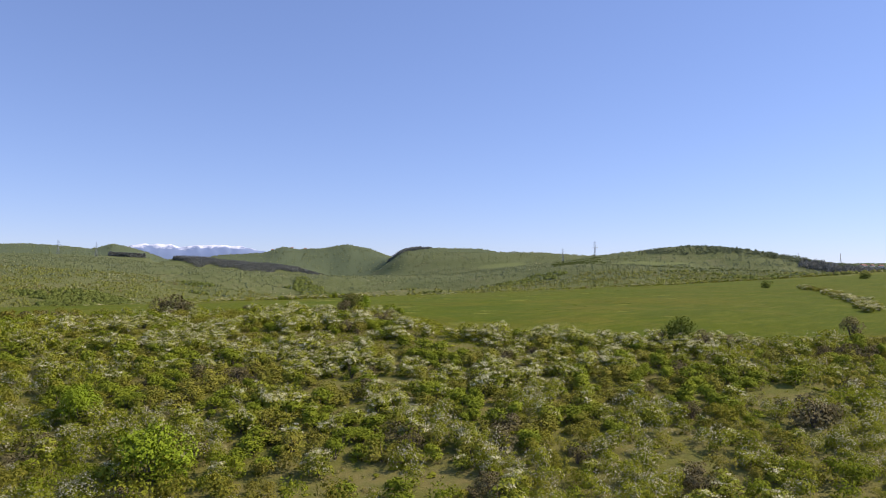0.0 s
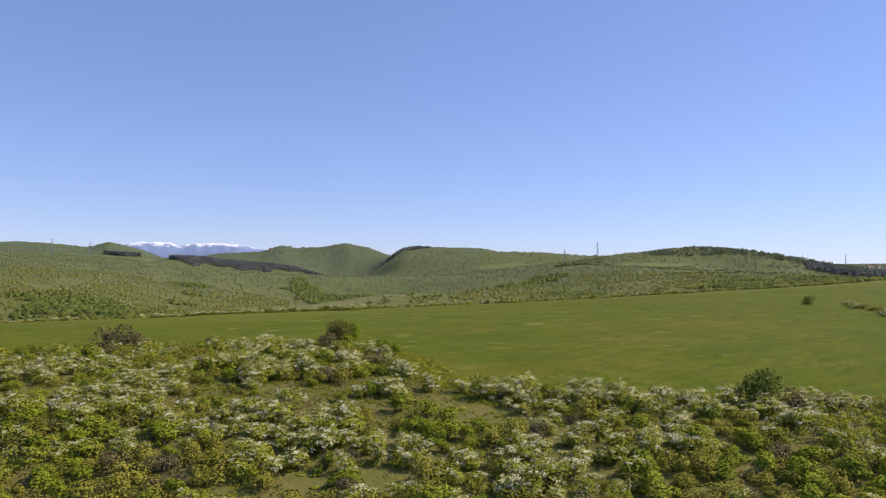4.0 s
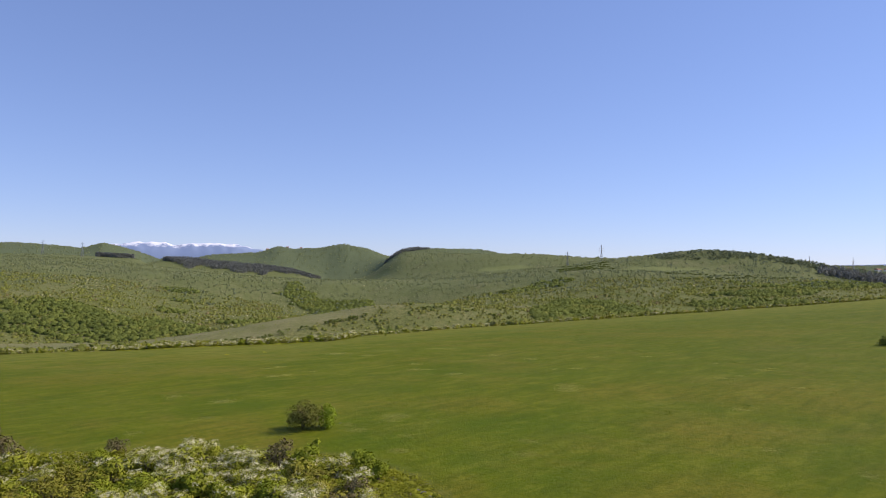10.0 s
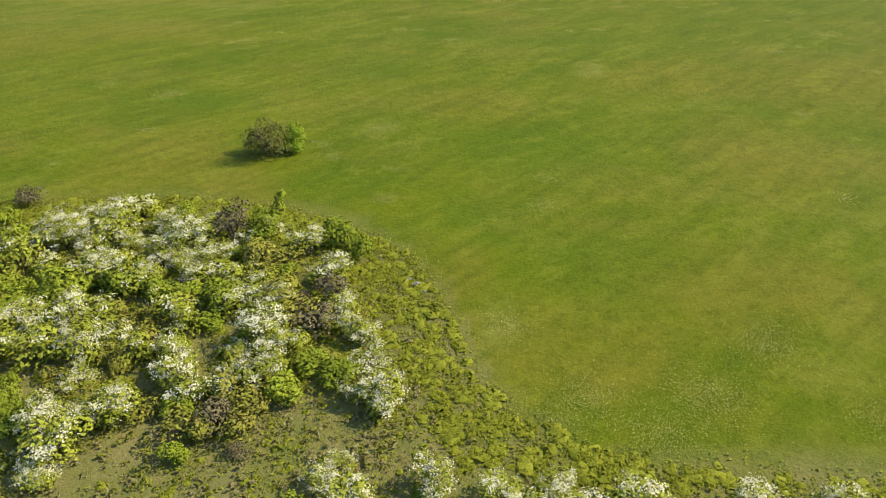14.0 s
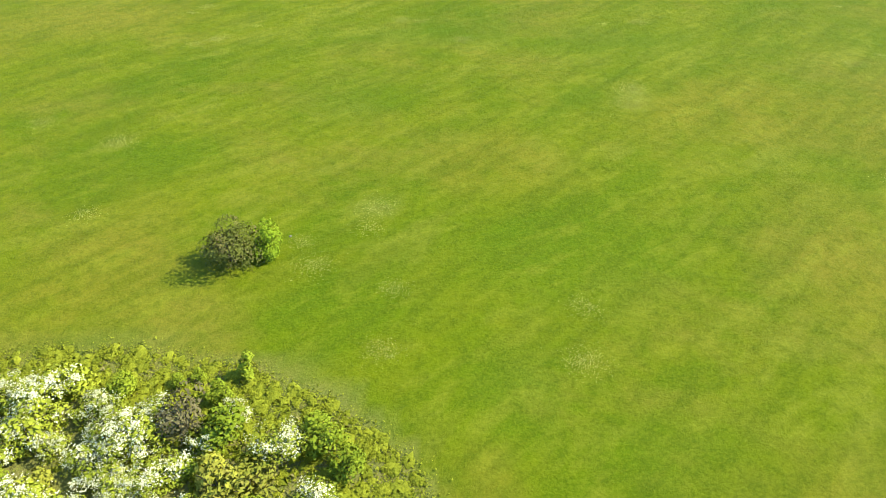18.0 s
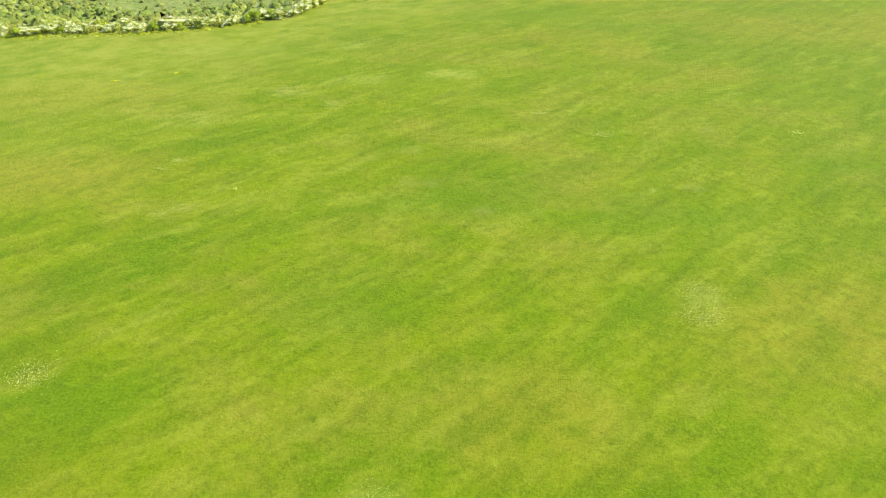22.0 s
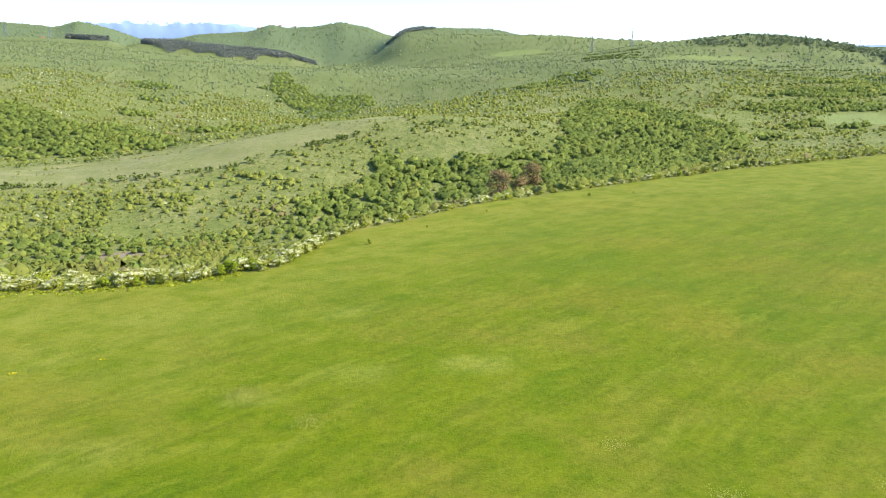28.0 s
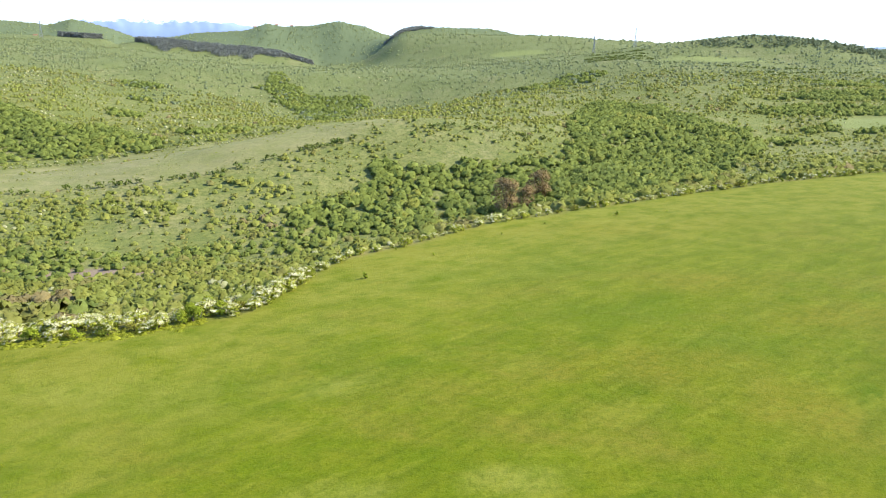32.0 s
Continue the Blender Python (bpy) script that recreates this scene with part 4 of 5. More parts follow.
def build_meadow():
    rng = np.random.default_rng(77)
    # darker lush rings and arcs
    xs, ys = [], []
    rings = [(30.3, 167.5, 2.0, 1.0), (37, 152, 2.2, 0.5), (34, 161, 1.5, 0.6), (8.5, 129.5, 2.6, 0.6), (26.5, 150, 2.4, 0.5), (48, 218, 2.4, 0.5), (14, 126, 2.2, 0.6), (44, 172, 1.8, 0.5), (-9, 172, 1.8, 0.4), (20, 146, 1.6, 0.5)]
    for k in range(10):
        rings.append((rng.uniform(-60, 90), rng.uniform(150, 300), rng.uniform(1.0, 2.6), rng.uniform(0.2, 0.6)))
    for cx, cy, r, share in rings:
        a = rng.uniform(0, 6.28) + rng.uniform(0, 6.28 * share, int(150 * r * share))
        q = r * rng.normal(1, 0.1, len(a))
        xs.append(cx + q * np.cos(a)), ys.append(cy + q * np.sin(a))
    for k in range(420):
        n = rng.integers(6, 40)
        cx, cy = rng.uniform(-80, 110), rng.uniform(116, 350)
        xs.append(cx + rng.normal(0, 0.5, n)), ys.append(cy + rng.normal(0, 0.25, n))
    marks = [(26, 297), (31, 300), (44, 306), (29, 274), (68, 312), (49, 258), (14, 254), (43, 275), (47, 263), (36, 303), (40, 268)]
    for k in range(70):
        marks.append((rng.uniform(8, 80), rng.uniform(225, 325)))
    for cx, cy in marks:
        n, turn, long = rng.integers(18, 60), rng.normal(0.1, 0.5), rng.uniform(0.5, 1.6)
        along, side = rng.uniform(-1, 1, n) * long, rng.normal(0, 0.22, n)
        side = side + 0.35 * along * along * rng.choice([-1, 1])
        xs.append(cx + along * math.cos(turn) - side * math.sin(turn)), ys.append(cy + along * math.sin(turn) + side * math.cos(turn))
    x, y = np.concatenate(xs), np.concatenate(ys)
    m = on_meadow(x, y)
    blades(79, x[m], y[m], rng.uniform(0.05, 0.11, m.sum()), M_RING, "lush_grass", "dark lush grass in rings and small tufts", 0.4, 0.03)
    # pale flowering patches
    xs, ys = [], []
    spots = [(-8, 165, 1.4), (3.5, 128.3, 1.5), (20, 185, 1.7), (21, 189, 1.5), (-6, 154, 1.0), (-8.6, 162, 1.0), (8, 121, 2.2), (16, 121, 2.6), (22, 126, 2.4), (12, 118, 2.0), (-37, 178, 1.6), (-29, 247, 2.2), (-20, 240, 1.4), (-13, 157, 1.3), (5, 119, 1.6), (27, 119, 2.0), (-14.5, 160, 0.9)]
    for k in range(34):
        spots.append((rng.uniform(-60, 70), rng.uniform(125, 240), rng.uniform(0.5, 1.4)))
    for cx, cy, r in spots:
        n = int(330 * r * r)
        xs.append(cx + rng.normal(0, 0.7 * r, n)), ys.append(cy + rng.normal(0, 0.6 * r, n))
    x, y = np.concatenate(xs), np.concatenate(ys)
    m = on_meadow(x, y)
    blades(80, x[m], y[m], rng.uniform(0.05, 0.11, m.sum()), M_PALE, "pale_flowers", "patches of pale small meadow flowers", 0.5, 0.04)
    xs, ys = [], []
    for cx, cy, r in ((-60, 254, 0.6), (-50.5, 258, 0.4)):
        xs.append(cx + rng.normal(0, 0.5 * r, 60)), ys.append(cy + rng.normal(0, 0.4 * r, 60))
    x, y = np.concatenate(xs), np.concatenate(ys)
    blades(81, x, y, rng.uniform(0.1, 0.2, len(x)), M_YELLOW, "yellow_flowers", "small patches of yellow meadow flowers", 0.6, 0.15)


build_meadow()


def boulder(x, y, size, seed):
    rng = random.Random(seed)
    bm = bmesh.new()
    bmesh.ops.create_icosphere(bm, subdivisions=2, radius=size)
    for v in bm.verts:
        v.co *= 1 + 0.35 * noise.noise(v.co * (1.3 / size) + Vector((seed, 0, 0)))
        v.co.z *= 0.55
    me = bpy.data.meshes.new("stone")
    bm.to_mesh(me)
    bm.free()
    me.materials.append(M_STONE)
    ob = new("stone", me)
    ob.matrix_world = pose(x, y, float(height(x, y)) + size * 0.15, 0, 0, rng.uniform(0, 360))
    tagged(ob, "pale grey weathered stone lying in the grass", "stone", "stones in the grass")


def stone_material():
    n = Nodes("pale_stone")
    n.bump(n.noise(12, 4), 0.4, 0.05)
    return n.done(n.mix(n.noise(4, 5), (0.17, 0.155, 0.12), (0.27, 0.25, 0.2)), 0.9, 0.2)


M_STONE = stone_material()
for k, (px, py, size) in enumerate(((-15.6, 160.8, 0.13), (-3.3, 133.2, 0.34), (-2.7, 132.4, 0.2), (-3.9, 134.0, 0.25))):
    boulder(px, py, size, k)


# ---- hedge along the valley's brow ----
def build_hedge():
    rnd = random.Random(21)
    x = -190.0
    while x < 260:
        deep = 3 if -112 < x < -34 else 1
        for k in range(deep):
            px = x + rnd.uniform(-0.8, 0.8)
            py = float(far_edge(px)) + 1.2 + 2.6 * k + rnd.uniform(-0.8, 0.9)
            pick = rnd.random()
            size = rnd.uniform(0.6, 1.25) * (1.05 if deep == 3 else 0.85)
            if pick < (0.74 if deep == 3 else 0.45):
                plant("hedge_hawthorn", rnd.choice(HAW_HEDGE), px, py, size, rnd.uniform(0, 6), "white blossoming hawthorn in the hedge on the valley's brow", "shrub", "hawthorns along the valley's brow", 0.9)
            elif pick < 0.8:
                plant("green_hawthorn", rnd.choice(HAW_FEW), px, py, size, rnd.uniform(0, 6), "green hawthorn in the hedge on the valley's brow", "shrub", "green hawthorns along the brow", 0.9)
            else:
                plant("hedge_shrub", rnd.choice(GREEN + OLIVE), px, py, size * 0.9, rnd.uniform(0, 6), "green shrub in the hedge on the valley's brow", "shrub", "green shrubs along the brow", 0.9)
        slope = abs(float(far_edge(x + 1) - far_edge(x - 1))) / 2
        x += rnd.uniform(2.0, 3.1) / math.hypot(1, slope)


build_hedge()


def build_meadow_row():
    """A line of blossoming bushes across the open meadow."""
    rnd = random.Random(31)
    for k in range(64):
        f = k / 63
        px, py = float(np.interp(f, (0, 0.4, 0.75, 1), (90, 98, 108, 121))) + rnd.uniform(-2.2, 2.2), float(np.interp(f, (0, 0.4, 0.75, 1), (148, 166, 196, 240))) + rnd.uniform(-3, 3)
        pool, name, label = rnd.choice(((HAW_HEDGE, "row_hawthorn", "white blossoming hawthorn in a row across the meadow"), (HAW_HEDGE, "row_hawthorn", "white blossoming hawthorn in a row across the meadow"), (OLIVE, "row_shrub", "olive green shrub in a row across the meadow")))
        plant(name, rnd.choice(pool), px, py, rnd.uniform(0.6, 1.0), rnd.uniform(0, 6), label, "shrub", name.replace("_", " ") + " in the meadow", 0.75)
    plant("dark_tree", DARK_TREE[0], 187, 312, 1.1, 1.0, "dark bush on the open meadow behind a row of hawthorns", "tree", "", 0.7)


build_meadow_row()


# ---- valley and far hills ----
def lots(seed, count, x0, x1, y0, y1):
    rng = np.random.default_rng(seed)
    y = np.sqrt(rng.uniform(y0 ** 2, y1 ** 2, count))
    x = rng.uniform(-1, 1, count) * (0.66 * y + 20)
    return rng, x, y


def blob(x, y, cx, cy, rx, ry, turn=0.0):
    c, s = math.cos(turn), math.sin(turn)
    p, q = (x - cx) * c + (y - cy) * s, (y - cy) * c - (x - cx) * s
    return smooth(1.25, 0.75, np.hypot(p / rx, q / ry) + 0.22 * patchy(x, y, 18, 3))


def within(x, y, outline, soft):
    """1 inside an outline on the plan, 0 outside, ragged at the rim."""
    away, odd = np.full(x.shape, 1e9), np.zeros(x.shape, bool)
    for (ax, ay), (bx, by) in zip(outline, outline[1:] + outline[:1]):
        t = np.clip(((x - ax) * (bx - ax) + (y - ay) * (by - ay)) / ((bx - ax) ** 2 + (by - ay) ** 2), 0, 1)
        away = np.minimum(away, np.hypot(x - ax - t * (bx - ax), y - ay - t * (by - ay)))
        if ay != by:
            odd ^= ((ay > y) != (by > y)) & (x < (bx - ax) * (y - ay) / (by - ay) + ax)
    return smooth(-soft, soft, np.where(odd, away, -away) + 1.2 * soft * patchy(x, y, soft * 3, 6))


WOODS = (
    ((-470, 850), (-425, 872), (-356, 836), (-302, 836), (-243, 787), (-236, 758), (-287, 741), (-330, 726), (-440, 745)),
    ((-250, 1260), (-186, 1115), (-105, 1135), (-104, 1073), (-134, 1000), (-167, 1005), (-196, 1067), (-251, 1142)),
    ((112, 850), (150, 915), (192, 880), (208, 765), (232, 750), (213, 690), (146, 585), (99, 548), (40, 512), (-8, 508), (-15, 560), (-4, 590), (35, 603), (72, 645)),
    ((-52, 590), (-8, 590), (-8, 508), (-60, 474), (-92, 462), (-66, 520), (-41, 563)),
)
CLUMPS = ((-343, 989, 14, 12, 0), (-326, 901, 26, 12, -0.3), (-213, 817, 34, 14, 0.1), (-190, 1090, 26, 20, 0), (126, 1065, 50, 16, 0.1), (160, 1100, 34, 14, 0), (330, 830, 60, 22, 0), (390, 905, 70, 26, 0.2),
          (235, 715, 16, 8, 0), (291, 760, 22, 8, 0.4), (322, 750, 18, 7, 0.2), (-472, 825, 34, 16, 0), (-433, 863, 30, 14, 0), (-370, 1060, 22, 14, 0), (480, 1010, 90, 30, 0.2), (-150, 452, 50, 12, 0.1), (-175, 430, 34, 10, 0.1),
          (-100, 470, 26, 8, 0.3), (560, 985, 50, 22, 0))


def wood(x, y):
    """Thick woodland in the ravines and clumps on the slopes."""
    w = np.zeros(x.shape)
    for outline in WOODS:
        w = np.maximum(w, within(x, y, list(outline), 9))
    for cx, cy, rx, ry, turn in CLUMPS:
        w = np.maximum(w, blob(x, y, cx, cy, rx, ry, turn))
    return w


def bare(x, y):
    """Where the slopes carry grass or earth and no bush."""
    b = np.maximum(0.85 * smooth(1.0, 0.6, np.hypot((x + 133) / 24, (y - 440) / 9) + 0.2 * lumps(x, y, 7)), 0.97 * blob(x, y, 345, 778, 42, 26, 0.5))
    return np.maximum(b, 0.97 * np.maximum(blob(x, y, 352, 1186, 78, 16, 0.12), np.maximum(blob(x, y, 145, 1710, 70, 40), 0.9 * blob(x, y, 240, 1245, 50, 60))))


def build_woods():
    """Broadleaf woods whose crowns close into one canopy."""
    rng = np.random.default_rng(44)
    gx, gy = np.meshgrid(np.arange(-520, 640, 4.6), np.arange(425, 1290, 4.6))
    x, y = gx.ravel() + rng.uniform(-2.2, 2.2, gx.size), gy.ravel() + rng.uniform(-2.2, 2.2, gx.size)
    w = wood(x, y)
    keep = (np.abs(x) < 0.66 * y + 20) & (y - far_edge(x) > 14) & (rng.uniform(0, 1, len(x)) < np.where(w > 0.45, np.clip(0.85 + 0.7 * patchy(x, y, 22, 31), 0.3, 1.0), 0))
    x, y = x[keep], y[keep]
    s = rng.uniform(4.6, 8.6, len(x)) * np.where(y < 500, 0.66, 1.0) * (1 + 0.18 * patchy(x, y, 30, 12))
    hue = rng.normal(0, 0.26, len(x)) + 0.75 * patchy(x, y, 34, 21)
    for name, label, m, mat in (("woodland", "thick fresh green broadleaf woodland filling the ravine", (hue > -0.25) & (hue <= 0.6), M_FAR_WOOD), ("dark_woodland", "darker trees mixed into the valley's woodland", hue <= -0.25, M_FAR_DARK),
                                ("pale_woodland", "yellow-green young trees among the valley's woodland", hue > 0.6, M_FAR_LIME)):
        v, t = crowns(43, x[m], y[m], s[m], s[m] * 0.52, 5, 7, 60, 0.15)
        scatter(name, label, "woodland", [("crowns", v, mat, t)])


def build_valley():
    rng, x, y = lots(41, 60000, 0, 0, 400, 1080)
    _, x2, y2 = lots(47, 21000, 0, 0, 290, 520)
    x, y = np.concatenate((x, x2)), np.concatenate((y, y2))
    de = y - far_edge(x)
    w = wood(x, y)
    cover = 0.66 + 0.75 * patchy(x, y, 62, 1) + 0.6 * patchy(x, y, 15, 2) + 0.5 * smooth(200, 70, de) - 0.16 * smooth(650, 800, y)
    cover = np.clip(cover, 0.05, 1) * (1 - 0.86 * shelf(x, y)) * (1 - bare(x, y)) * (1 - 0.8 * smooth(0.4, 0.7, w))
    keep = (de > 5) & (rng.uniform(0, 1, len(x)) < cover)
    x, y, de, w = x[keep], y[keep], de[keep], w[keep]
    hue = rng.normal(0, 0.2, len(x)) + 0.65 * patchy(x, y, 40, 7) + 0.3 * patchy(x, y, 12, 8)
    bright = rng.uniform(0, 1, len(x)) + 0.35 * patchy(x, y, 30, 11)
    thicket = np.hypot((x + 131) / 11, (y - 398) / 7) < 1
    willow = blob(x, y, -96, 545, 16, 12) > 0.5
    bloom = (bright > 1.03 - 0.3 * blob(x, y, -450, 1040, 60, 120, 0.1)) & ~thicket & ~willow
    brown = ((bright < -0.12) | thicket) & ~bloom & ~willow
    other = ~bloom & ~brown
    lime = other & ((hue > 0.62) | willow)
    deep = other & (hue < -0.7) & ~lime
    olive = other & (hue < 0.02) & ~deep & ~lime
    green = other & ~lime & ~deep & ~olive
    near = de < 170
    low = 1 - 0.5 * shelf(x, y)
    size = (1.1 + 3.6 * rng.uniform(0, 1, len(x)) ** 2.3) * (1 + 0.3 * patchy(x, y, 19, 13)) * low * np.where(y > 700, 1.12, 1.0 + 0.2 * smooth(190, 90, de))
    for name, label, mask, mat, grow, ratio in (
        ("dark_scrub", "dark green bushes dotted over the valley slopes", deep, M_FAR_DARK, 1.1, 0.66),
        ("valley_scrub", "fresh green scrub scattered over the valley slopes", green, M_FAR_GREEN, 1.0, 0.55),
        ("olive_scrub", "duller olive scrub scattered over the valley slopes", olive, M_FAR_OLIVE, 1.0, 0.52),
        ("pale_scrub", "yellow-green leafy bushes in the valley", lime, M_FAR_LIME, 1.2, 0.62),
        ("brown_scrub", "brownish twiggy scrub on the valley slopes", brown, M_FAR_BROWN, 1.1, 0.55),
        ("flowering_scrub", "pale flowering scrub on the valley slopes", bloom, M_FAR_BLOSSOM, 0.75, 0.55),
    ):
        groups = []
        for part_name, zone, rings, segs, sprays, leaf in (("brow_growth", de < 75, 5, 7, 64, 0.1), ("near_growth", near & (de >= 75), 4, 6, 14, 0.19), ("far_growth", ~near, 3, 4, 4, 0.3)):
            m = mask & zone
            v, t = crowns(43, x[m], y[m], size[m] * grow, size[m] * grow * ratio, rings, segs, sprays, leaf)
            groups.append((part_name, v, mat, t))
        scatter(name, label, "scrub", groups)


build_woods()
build_valley()


def build_undergrowth():
    """Small low growth between the bushes of the slopes."""
    for seed, count, y0, y1, lo, hi, sprays in ((71, 40000, 290, 640, 0.5, 1.5, 4), (73, 26000, 640, 1100, 0.7, 2.0, 3), (75, 26000, 1100, 1900, 1.2, 3.0, 2)):
        rng, x, y = lots(seed, count, 0, 0, y0, y1)
        keep = (y - far_edge(x) > 3) & (rng.uniform(0, 1, len(x)) < np.clip(0.55 + 0.6 * patchy(x, y, 24, 14) - 0.5 * shelf(x, y), 0.04, 1) * (1 - bare(x, y)))
        x, y = x[keep], y[keep]
        roll = rng.uniform(0, 1, len(x)) + 0.3 * patchy(x, y, 40, 15)
        s = lo + (hi - lo) * rng.uniform(0, 1, len(x)) ** 1.5
        groups = []
        for k, (part_name, mat, m) in enumerate((("olive_growth", M_FAR_OLIVE, roll < 0.45), ("green_growth", M_FAR_GREEN, (roll >= 0.45) & (roll < 0.8)), ("dark_growth", M_FAR_DARK, (roll >= 0.8) & (roll < 0.97)), ("pale_growth", M_FAR_BLOSSOM, roll >= 0.97))):
            v, t = clumps(seed + k, x[m], y[m], s[m], s[m] * 0.36, sprays, 0.5, open_to_sky=0.8)
            groups.append((part_name, v, mat, t))
        scatter("undergrowth", "low mixed undergrowth on the valley's slopes", "scrub", groups)


build_undergrowth()


def build_rows():
    """Hedge rows on the old terraces and along the shelf."""
    rng = np.random.default_rng(59)
    xs, ys = [], []
    for x0, x1, y0, y1, n in ((190, 275, 1205, 1190, 80), (188, 272, 1226, 1212, 70), (198, 280, 1256, 1238, 70), (208, 286, 1292, 1275, 60), (330, 480, 1110, 1130, 80), (380, 520, 1070, 1100, 70), (300, 420, 1040, 1050, 50),
                              (330, 440, 960, 985, 60), (-260, -217, 508, 527, 24), (-217, -127, 527, 562, 44), (-127, -60, 562, 620, 44), (-420, -330, 680, 703, 30), (-330, -245, 703, 748, 34), (-245, -120, 748, 825, 44), (-20, 60, 640, 655, 34)):
        f = rng.uniform(0, 1, n)
        xs.append(x0 + f * (x1 - x0) + rng.normal(0, 1, n)), ys.append(y0 + f * (y1 - y0) + rng.normal(0, 1.5, n))
    x, y = np.concatenate(xs), np.concatenate(ys)
    s = rng.uniform(2.0, 4.2, len(x))
    v, t = clumps(60, x, y, s, s * 0.8, 16, 0.4)
    groups = [("foliage", v, M_FAR_DARK, t)]
    xs, ys = [], []
    for x0, x1, y0, y1, n in ((-330, -245, 707, 752, 50), (-245, -180, 752, 768, 30), (-180, -116, 768, 842, 40), (-470, -440, 960, 1130, 60), (-460, -400, 1000, 1060, 50), (-60, 20, 880, 905, 40), (-110, 60, 960, 985, 60)):
        f = rng.uniform(0, 1, n)
        xs.append(x0 + f * (x1 - x0) + rng.normal(0, 3, n)), ys.append(y0 + f * (y1 - y0) + rng.normal(0, 3, n))
    x, y = np.concatenate(xs), np.concatenate(ys)
    s = rng.uniform(1.3, 3.2, len(x))
    v, t = clumps(64, x, y, s, s * 0.6, 16, 0.34)
    scatter("hedge_rows", "dark and blossoming hedge rows along old terraces and field edges", "hedge", groups + [("blossom", v, M_FAR_BLOSSOM, t)])


build_rows()


def dark_hill(x, y):
    """The wooded round hill and the pines down its flank."""
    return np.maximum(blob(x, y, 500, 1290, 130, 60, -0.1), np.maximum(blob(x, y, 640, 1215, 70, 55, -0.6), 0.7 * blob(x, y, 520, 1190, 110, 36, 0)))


def build_hills():
    """Scrub on the middle slopes and trees on the far hills."""
    for seed, count, y0, y1, lo, hi, sprays, name, label in (
        (51, 48000, 980, 1750, 1.8, 5.4, 2, "hillside_scrub", "scattered scrub and small trees on the middle slopes"),
        (55, 17000, 1750, 3000, 3.5, 8.5, 2, "hill_trees", "woods covering the far hills"),
    ):
        rng, x, y = lots(seed, count, 0, 0, y0, y1)
        patch = 0.45 + 0.9 * patchy(x, y, 120, 41) + 0.6 * patchy(x, y, 34, 42)
        cover = np.clip(0.34 + 0.8 * patch, 0.08, 1.2) + 0.8 * smooth(1900, 2600, y) + wood(x, y) + 0.9 * dark_hill(x, y)
        cover *= 1 - bare(x, y)
        keep = rng.uniform(0, 1, len(x)) < cover * 0.55
        x, y = x[keep], y[keep]
        s = (lo + (hi - lo) * rng.uniform(0, 1, len(x)) ** 1.6) * (1 + 0.5 * wood(x, y))
        roll = rng.uniform(0, 1, len(x)) + 0.35 * patchy(x, y, 70, 43)
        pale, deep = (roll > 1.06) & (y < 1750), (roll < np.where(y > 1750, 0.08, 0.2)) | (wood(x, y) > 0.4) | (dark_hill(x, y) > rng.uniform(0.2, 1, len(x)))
        groups = []
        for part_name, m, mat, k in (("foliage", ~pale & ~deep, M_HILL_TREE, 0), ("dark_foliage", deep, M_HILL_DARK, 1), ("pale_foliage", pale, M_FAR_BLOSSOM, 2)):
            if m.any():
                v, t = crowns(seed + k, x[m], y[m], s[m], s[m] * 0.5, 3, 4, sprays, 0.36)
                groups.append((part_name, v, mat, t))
        scatter(name, label, "woodland", groups)


build_hills()


def pine_stand(seed, label, a, b, across, count, size=6.5, ratio=1.9, mat=M_PINE):
    """A dark stand of pines along a line on a hill."""
    rng = np.random.default_rng(seed)
    f = rng.uniform(0, 1, count)
    o = rng.uniform(-1, 1, count) * across
    dx, dy = b[0] - a[0], b[1] - a[1]
    n = math.hypot(dx, dy)
    x, y = a[0] + f * dx - dy / n * o, a[1] + f * dy + dx / n * o
    s = rng.uniform(0.9, 1.4, count) * size
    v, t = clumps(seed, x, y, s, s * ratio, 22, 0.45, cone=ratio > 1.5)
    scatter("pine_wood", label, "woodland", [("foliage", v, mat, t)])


def ridge_pines(seed, label, left, right, count, r0=1955, r1=2125):
    """Pines on the slope between two bearings."""
    rng = np.random.default_rng(seed)
    q = rng.uniform(left, right, count)
    deep = np.clip((q - left) / 0.03, 0.25, 1) * np.clip((right - q) / 0.08, 0.2, 1) * (0.75 + 0.25 * np.sin(q * 130) * np.sin(q * 61))
    r = r1 - (r1 - r0) * deep * rng.uniform(0, 1, count)
    y = r / np.hypot(1, q)
    x = q * y
    s = rng.uniform(4.5, 7.5, count)
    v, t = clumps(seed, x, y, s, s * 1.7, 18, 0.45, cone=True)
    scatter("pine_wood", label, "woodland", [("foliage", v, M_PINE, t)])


ridge_pines(61, "dark pine plantation along a hill brow", -0.384, -0.168, 2300)
ridge_pines(66, "smaller dark pine wood on a hill brow", -0.476, -0.424, 560)
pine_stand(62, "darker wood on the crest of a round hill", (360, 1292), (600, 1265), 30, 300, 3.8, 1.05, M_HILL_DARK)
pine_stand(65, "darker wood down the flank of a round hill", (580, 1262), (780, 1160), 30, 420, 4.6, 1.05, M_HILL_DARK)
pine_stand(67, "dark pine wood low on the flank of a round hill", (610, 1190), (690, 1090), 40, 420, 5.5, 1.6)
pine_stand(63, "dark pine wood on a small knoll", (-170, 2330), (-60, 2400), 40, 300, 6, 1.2)


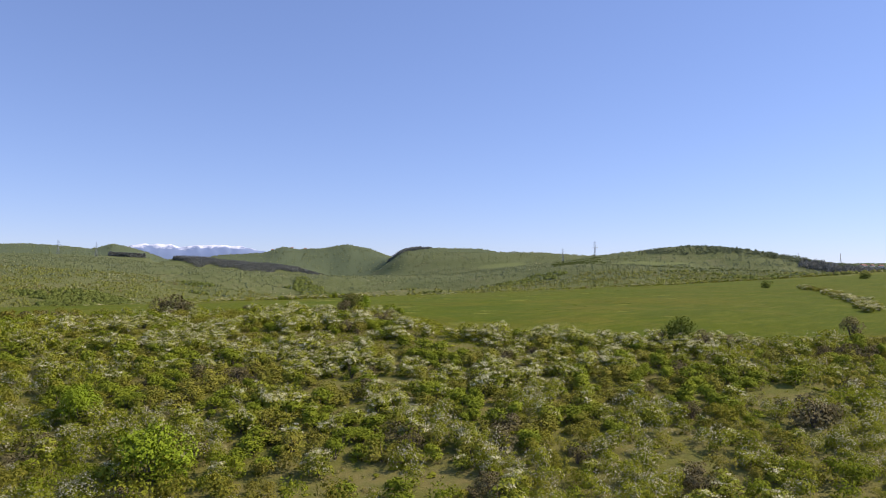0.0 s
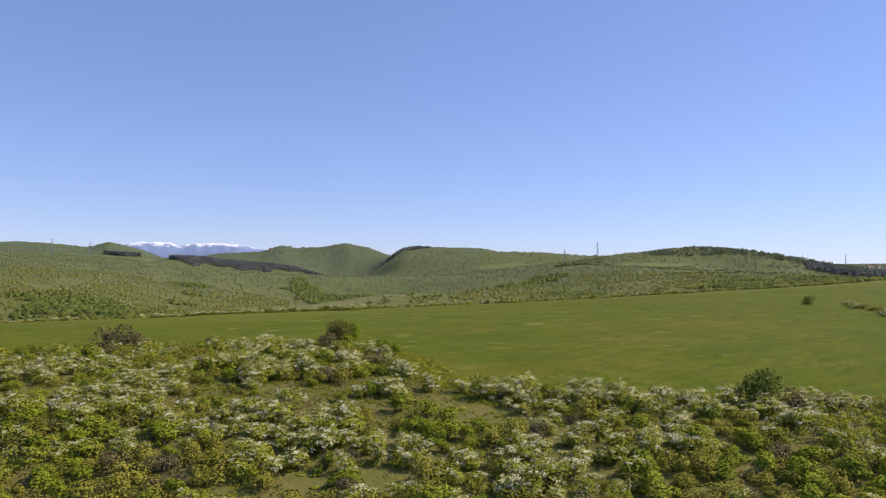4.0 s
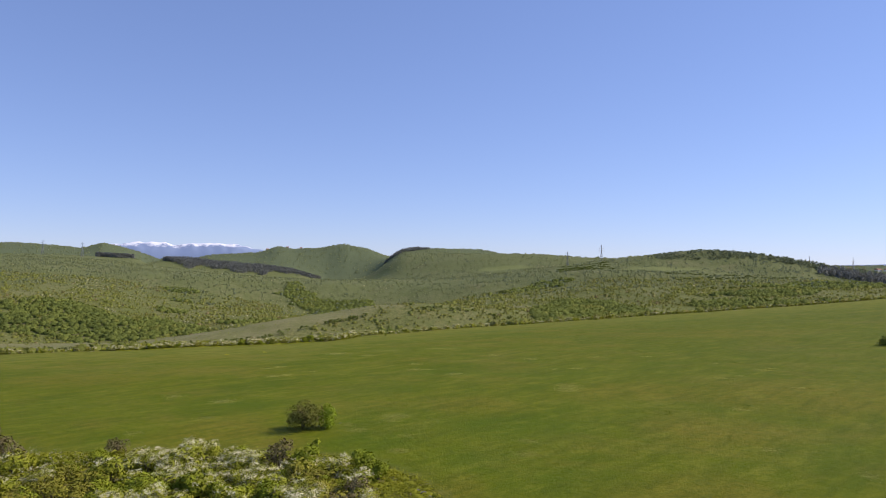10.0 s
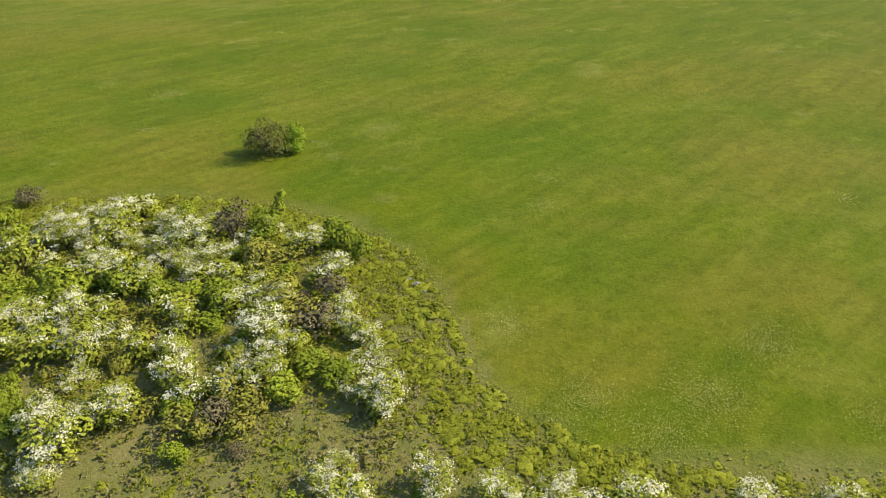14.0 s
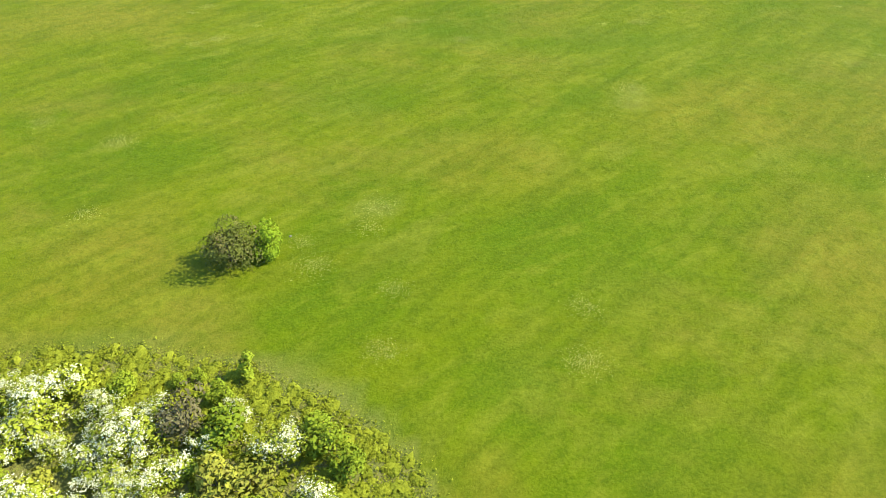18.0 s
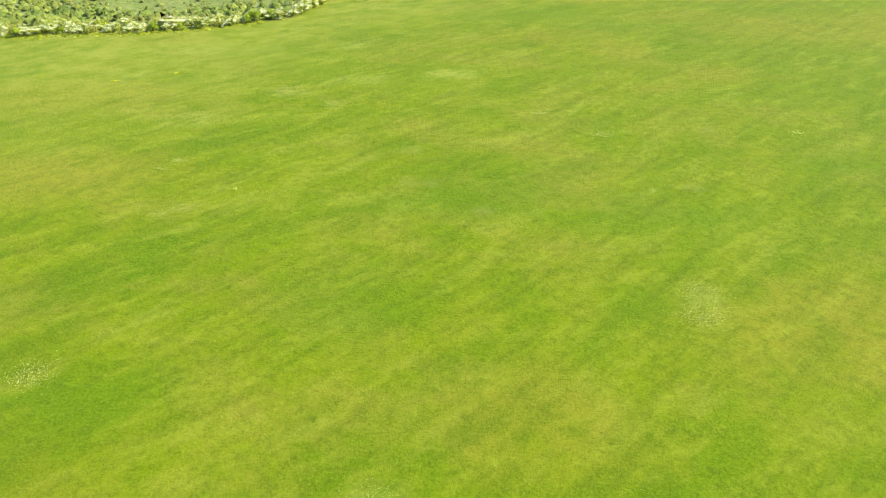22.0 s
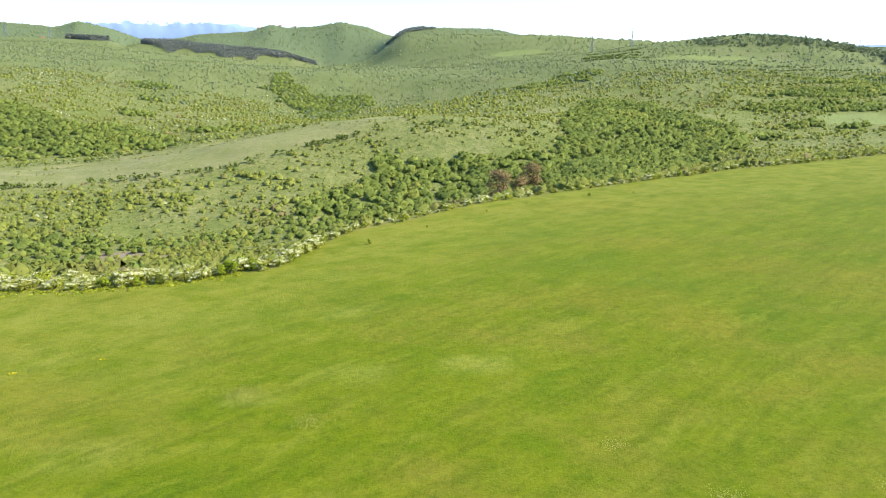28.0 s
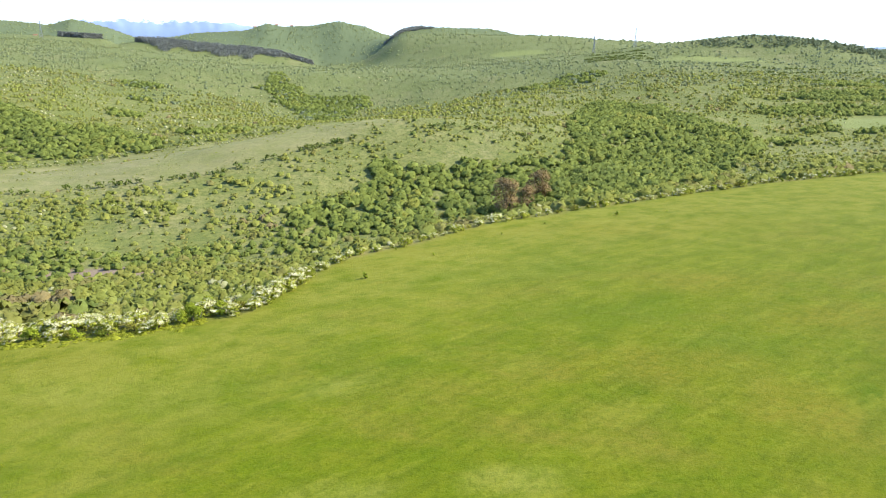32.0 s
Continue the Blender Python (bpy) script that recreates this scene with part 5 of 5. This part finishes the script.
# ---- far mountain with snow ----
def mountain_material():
    n = Nodes("hazy_mountain_slope")
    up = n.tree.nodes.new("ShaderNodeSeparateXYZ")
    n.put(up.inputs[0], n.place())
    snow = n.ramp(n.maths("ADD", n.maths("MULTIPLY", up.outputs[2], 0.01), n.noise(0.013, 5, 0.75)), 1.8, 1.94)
    # the slopes' blue is distance haze painted as base colour, under real snow
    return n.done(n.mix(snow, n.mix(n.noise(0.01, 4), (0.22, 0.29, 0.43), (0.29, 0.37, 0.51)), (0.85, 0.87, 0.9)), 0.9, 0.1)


def build_mountain(name, label, start, span, marks, heights, tall):
    A, D = np.meshgrid(np.linspace(0, 1, 160), np.linspace(0, 1, 24))
    az = np.radians(start + span * A)
    crest = np.interp(start + span * A, marks, heights)
    fold = lumps(A * 90, D * 30, 1.6) + 0.6 * lumps(A * 90, D * 30, 0.7)
    rough = 0.012 * np.sin(A * 61) + 0.01 * np.sin(A * 113 + 1) + 0.03 * fold * np.sin(D * math.pi)
    z = 20 + tall * crest * (1 + rough) * np.sin(D * math.pi) ** 0.8
    dist = 4400 + 330 * D
    v = np.stack([dist * np.sin(az), dist * np.cos(az), z], -1).reshape(-1, 3)
    i = (np.arange(23)[:, None] * 160 + np.arange(159)[None, :]).ravel()
    me = mesh_of(name, v, np.stack([i, i + 1, i + 161, i + 160], -1), M_MOUNTAIN)
    me.polygons.foreach_set("use_smooth", np.ones(len(me.polygons), bool))
    tagged(new(name, me), label, "mountain", kind="structure")


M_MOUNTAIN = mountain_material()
build_mountain("backdrop_mountain", "distant mountain range coloured haze blue with snow on its ridge", -29, 17.5, (-29, -25, -23.4, -22.1, -20.2, -18.6, -16.5, -14.6, -13.6, -11.5), (0.3, 0.85, 0.95, 1, 0.9, 0.98, 0.97, 0.75, 0.6, 0.1), 136)
build_mountain("backdrop_ridge", "distant low ridge coloured haze blue on the horizon", 24, 24, (24, 27, 32, 38, 44, 48), (0, 0.6, 0.9, 1, 0.8, 0.4), 32)


# ---- pylons ----
def metal():
    n = Nodes("galvanised_steel")
    n.bsdf.inputs["Metallic"].default_value = 0.6
    return n.done(n.mix(n.noise(0.5), (0.3, 0.31, 0.33), (0.45, 0.46, 0.48)), 0.6, 0.3)


M_STEEL = metal()


def bar(bm, a, b, r):
    a, b = Vector(a), Vector(b)
    m = (b - a).to_track_quat("Z", "Y").to_matrix().to_4x4()
    bmesh.ops.create_cone(bm, segments=4, radius1=r, radius2=r, depth=(b - a).length, matrix=Matrix.Translation((a + b) / 2) @ m)


def part(name, bm, material, parent, label=""):
    me = bpy.data.meshes.new(name)
    bm.to_mesh(me)
    bm.free()
    me.materials.append(material)
    ob = new(name, me)
    ob.parent = parent
    return tagged(ob, label)


def pylon_pattern():
    root = new("power_pylon")
    leg = lambda z, sx, sy: (sx * (3.2 - 2.7 * min(z / 26, 1)), sy * (3.2 - 2.7 * min(z / 26, 1)), z)
    for sx in (-1, 1):
        for sy in (-1, 1):
            bm = bmesh.new()
            bar(bm, leg(-1, sx, sy), leg(26, sx, sy), 0.16)
            bar(bm, leg(26, sx, sy), (0.15 * sx, 0.15 * sy, 38), 0.14)
            part("leg", bm, M_STEEL, root)
    for z in (2, 8, 14, 20):
        bm = bmesh.new()
        for sx, sy, tx, ty in ((-1, -1, 1, -1), (1, -1, 1, 1), (1, 1, -1, 1), (-1, 1, -1, -1)):
            bar(bm, leg(z, sx, sy), leg(z + 6, tx, ty), 0.1)
            bar(bm, leg(z, tx, ty), leg(z + 6, sx, sy), 0.1)
        part("bracing", bm, M_STEEL, root)
    for z, w in ((26, 6.5), (30.5, 5.0), (35, 3.8)):
        bm = bmesh.new()
        bar(bm, (-w, 0, z), (w, 0, z), 0.16)
        bar(bm, (-w, 0, z), (0, 0, z + 1.8), 0.1)
        bar(bm, (w, 0, z), (0, 0, z + 1.8), 0.1)
        part("cross_arm", bm, M_STEEL, root)
    return tagged(root, "grey steel lattice power pylon on a hill crest", "pylon", "power pylons on the hills")


first = pylon_pattern()
first.matrix_world = pose(295, 1370, float(height(295, 1370)) - 8, 0, 0, 20)
for px, py, down, turn in ((246, 1450, 3, 15), (907, 1800, 2, 30), (1015, 1800, 0, 30), (-889, 1800, 0, 10), (-987, 1800, 0, 10)):
    copy_thing(first, pose(px, py, float(height(px, py)) - down, 0, 0, turn))


# ---- far village ----
def plain(name, a, b, rough=0.8):
    n = Nodes(name)
    return n.done(n.mix(n.noise(0.6, 4), a, b), rough, 0.2)


M_WALL, M_ROOF, M_PANE = plain("white_render", (0.6, 0.58, 0.54), (0.78, 0.76, 0.72)), plain("red_roof_tile", (0.3, 0.13, 0.08), (0.42, 0.2, 0.13)), plain("dark_window", (0.03, 0.035, 0.04), (0.06, 0.065, 0.07), 0.2)


def box(bm, x0, x1, y0, y1, z0, z1):
    m = Matrix.Translation(((x0 + x1) / 2, (y0 + y1) / 2, (z0 + z1) / 2)) @ Matrix.Diagonal((x1 - x0, y1 - y0, z1 - z0, 1))
    bmesh.ops.create_cube(bm, size=1, matrix=m)


def house_pattern():
    root = new("house")
    bm = bmesh.new()
    box(bm, -5, 5, -4, 4, -2, 5.5)
    part("wall", bm, M_WALL, root)
    bm = bmesh.new()
    v = [bm.verts.new(p) for p in ((-5.6, -4.7, 5.4), (5.6, -4.7, 5.4), (5.6, 4.7, 5.4), (-5.6, 4.7, 5.4), (-5.6, 0, 8.4), (5.6, 0, 8.4))]
    for f in ((0, 1, 5, 4), (2, 3, 4, 5), (0, 4, 3), (1, 2, 5), (3, 2, 1, 0)):
        bm.faces.new([v[k] for k in f])
    part("roof", bm, M_ROOF, root)
    for x in (-3, 0, 3):
        for z in (1, 3.8):
            bm = bmesh.new()
            box(bm, x - 0.6, x + 0.6, -4.06, -3.9, z, z + 1.3)
            part("window", bm, M_PANE, root)
    return tagged(root, "small white house with a red tiled roof far off", "house", "houses of the far village")


home = house_pattern()
home.matrix_world = pose(1010, 1690, float(height(1010, 1690)), 0, 0, 15)
rnd_home = random.Random(8)
for k in range(13):
    px, py = 940 + 210 * rnd_home.random(), 1560 + 240 * rnd_home.random()
    copy_thing(home, pose(px, py, float(height(px, py)), 0, 0, rnd_home.uniform(-40, 40)))
for px, py in ((-1120, 2190), (-560, 2850), (-610, 2830), (-700, 2880)):
    copy_thing(home, pose(px, py, float(height(px, py)), 0, 0, rnd_home.uniform(-40, 40)))
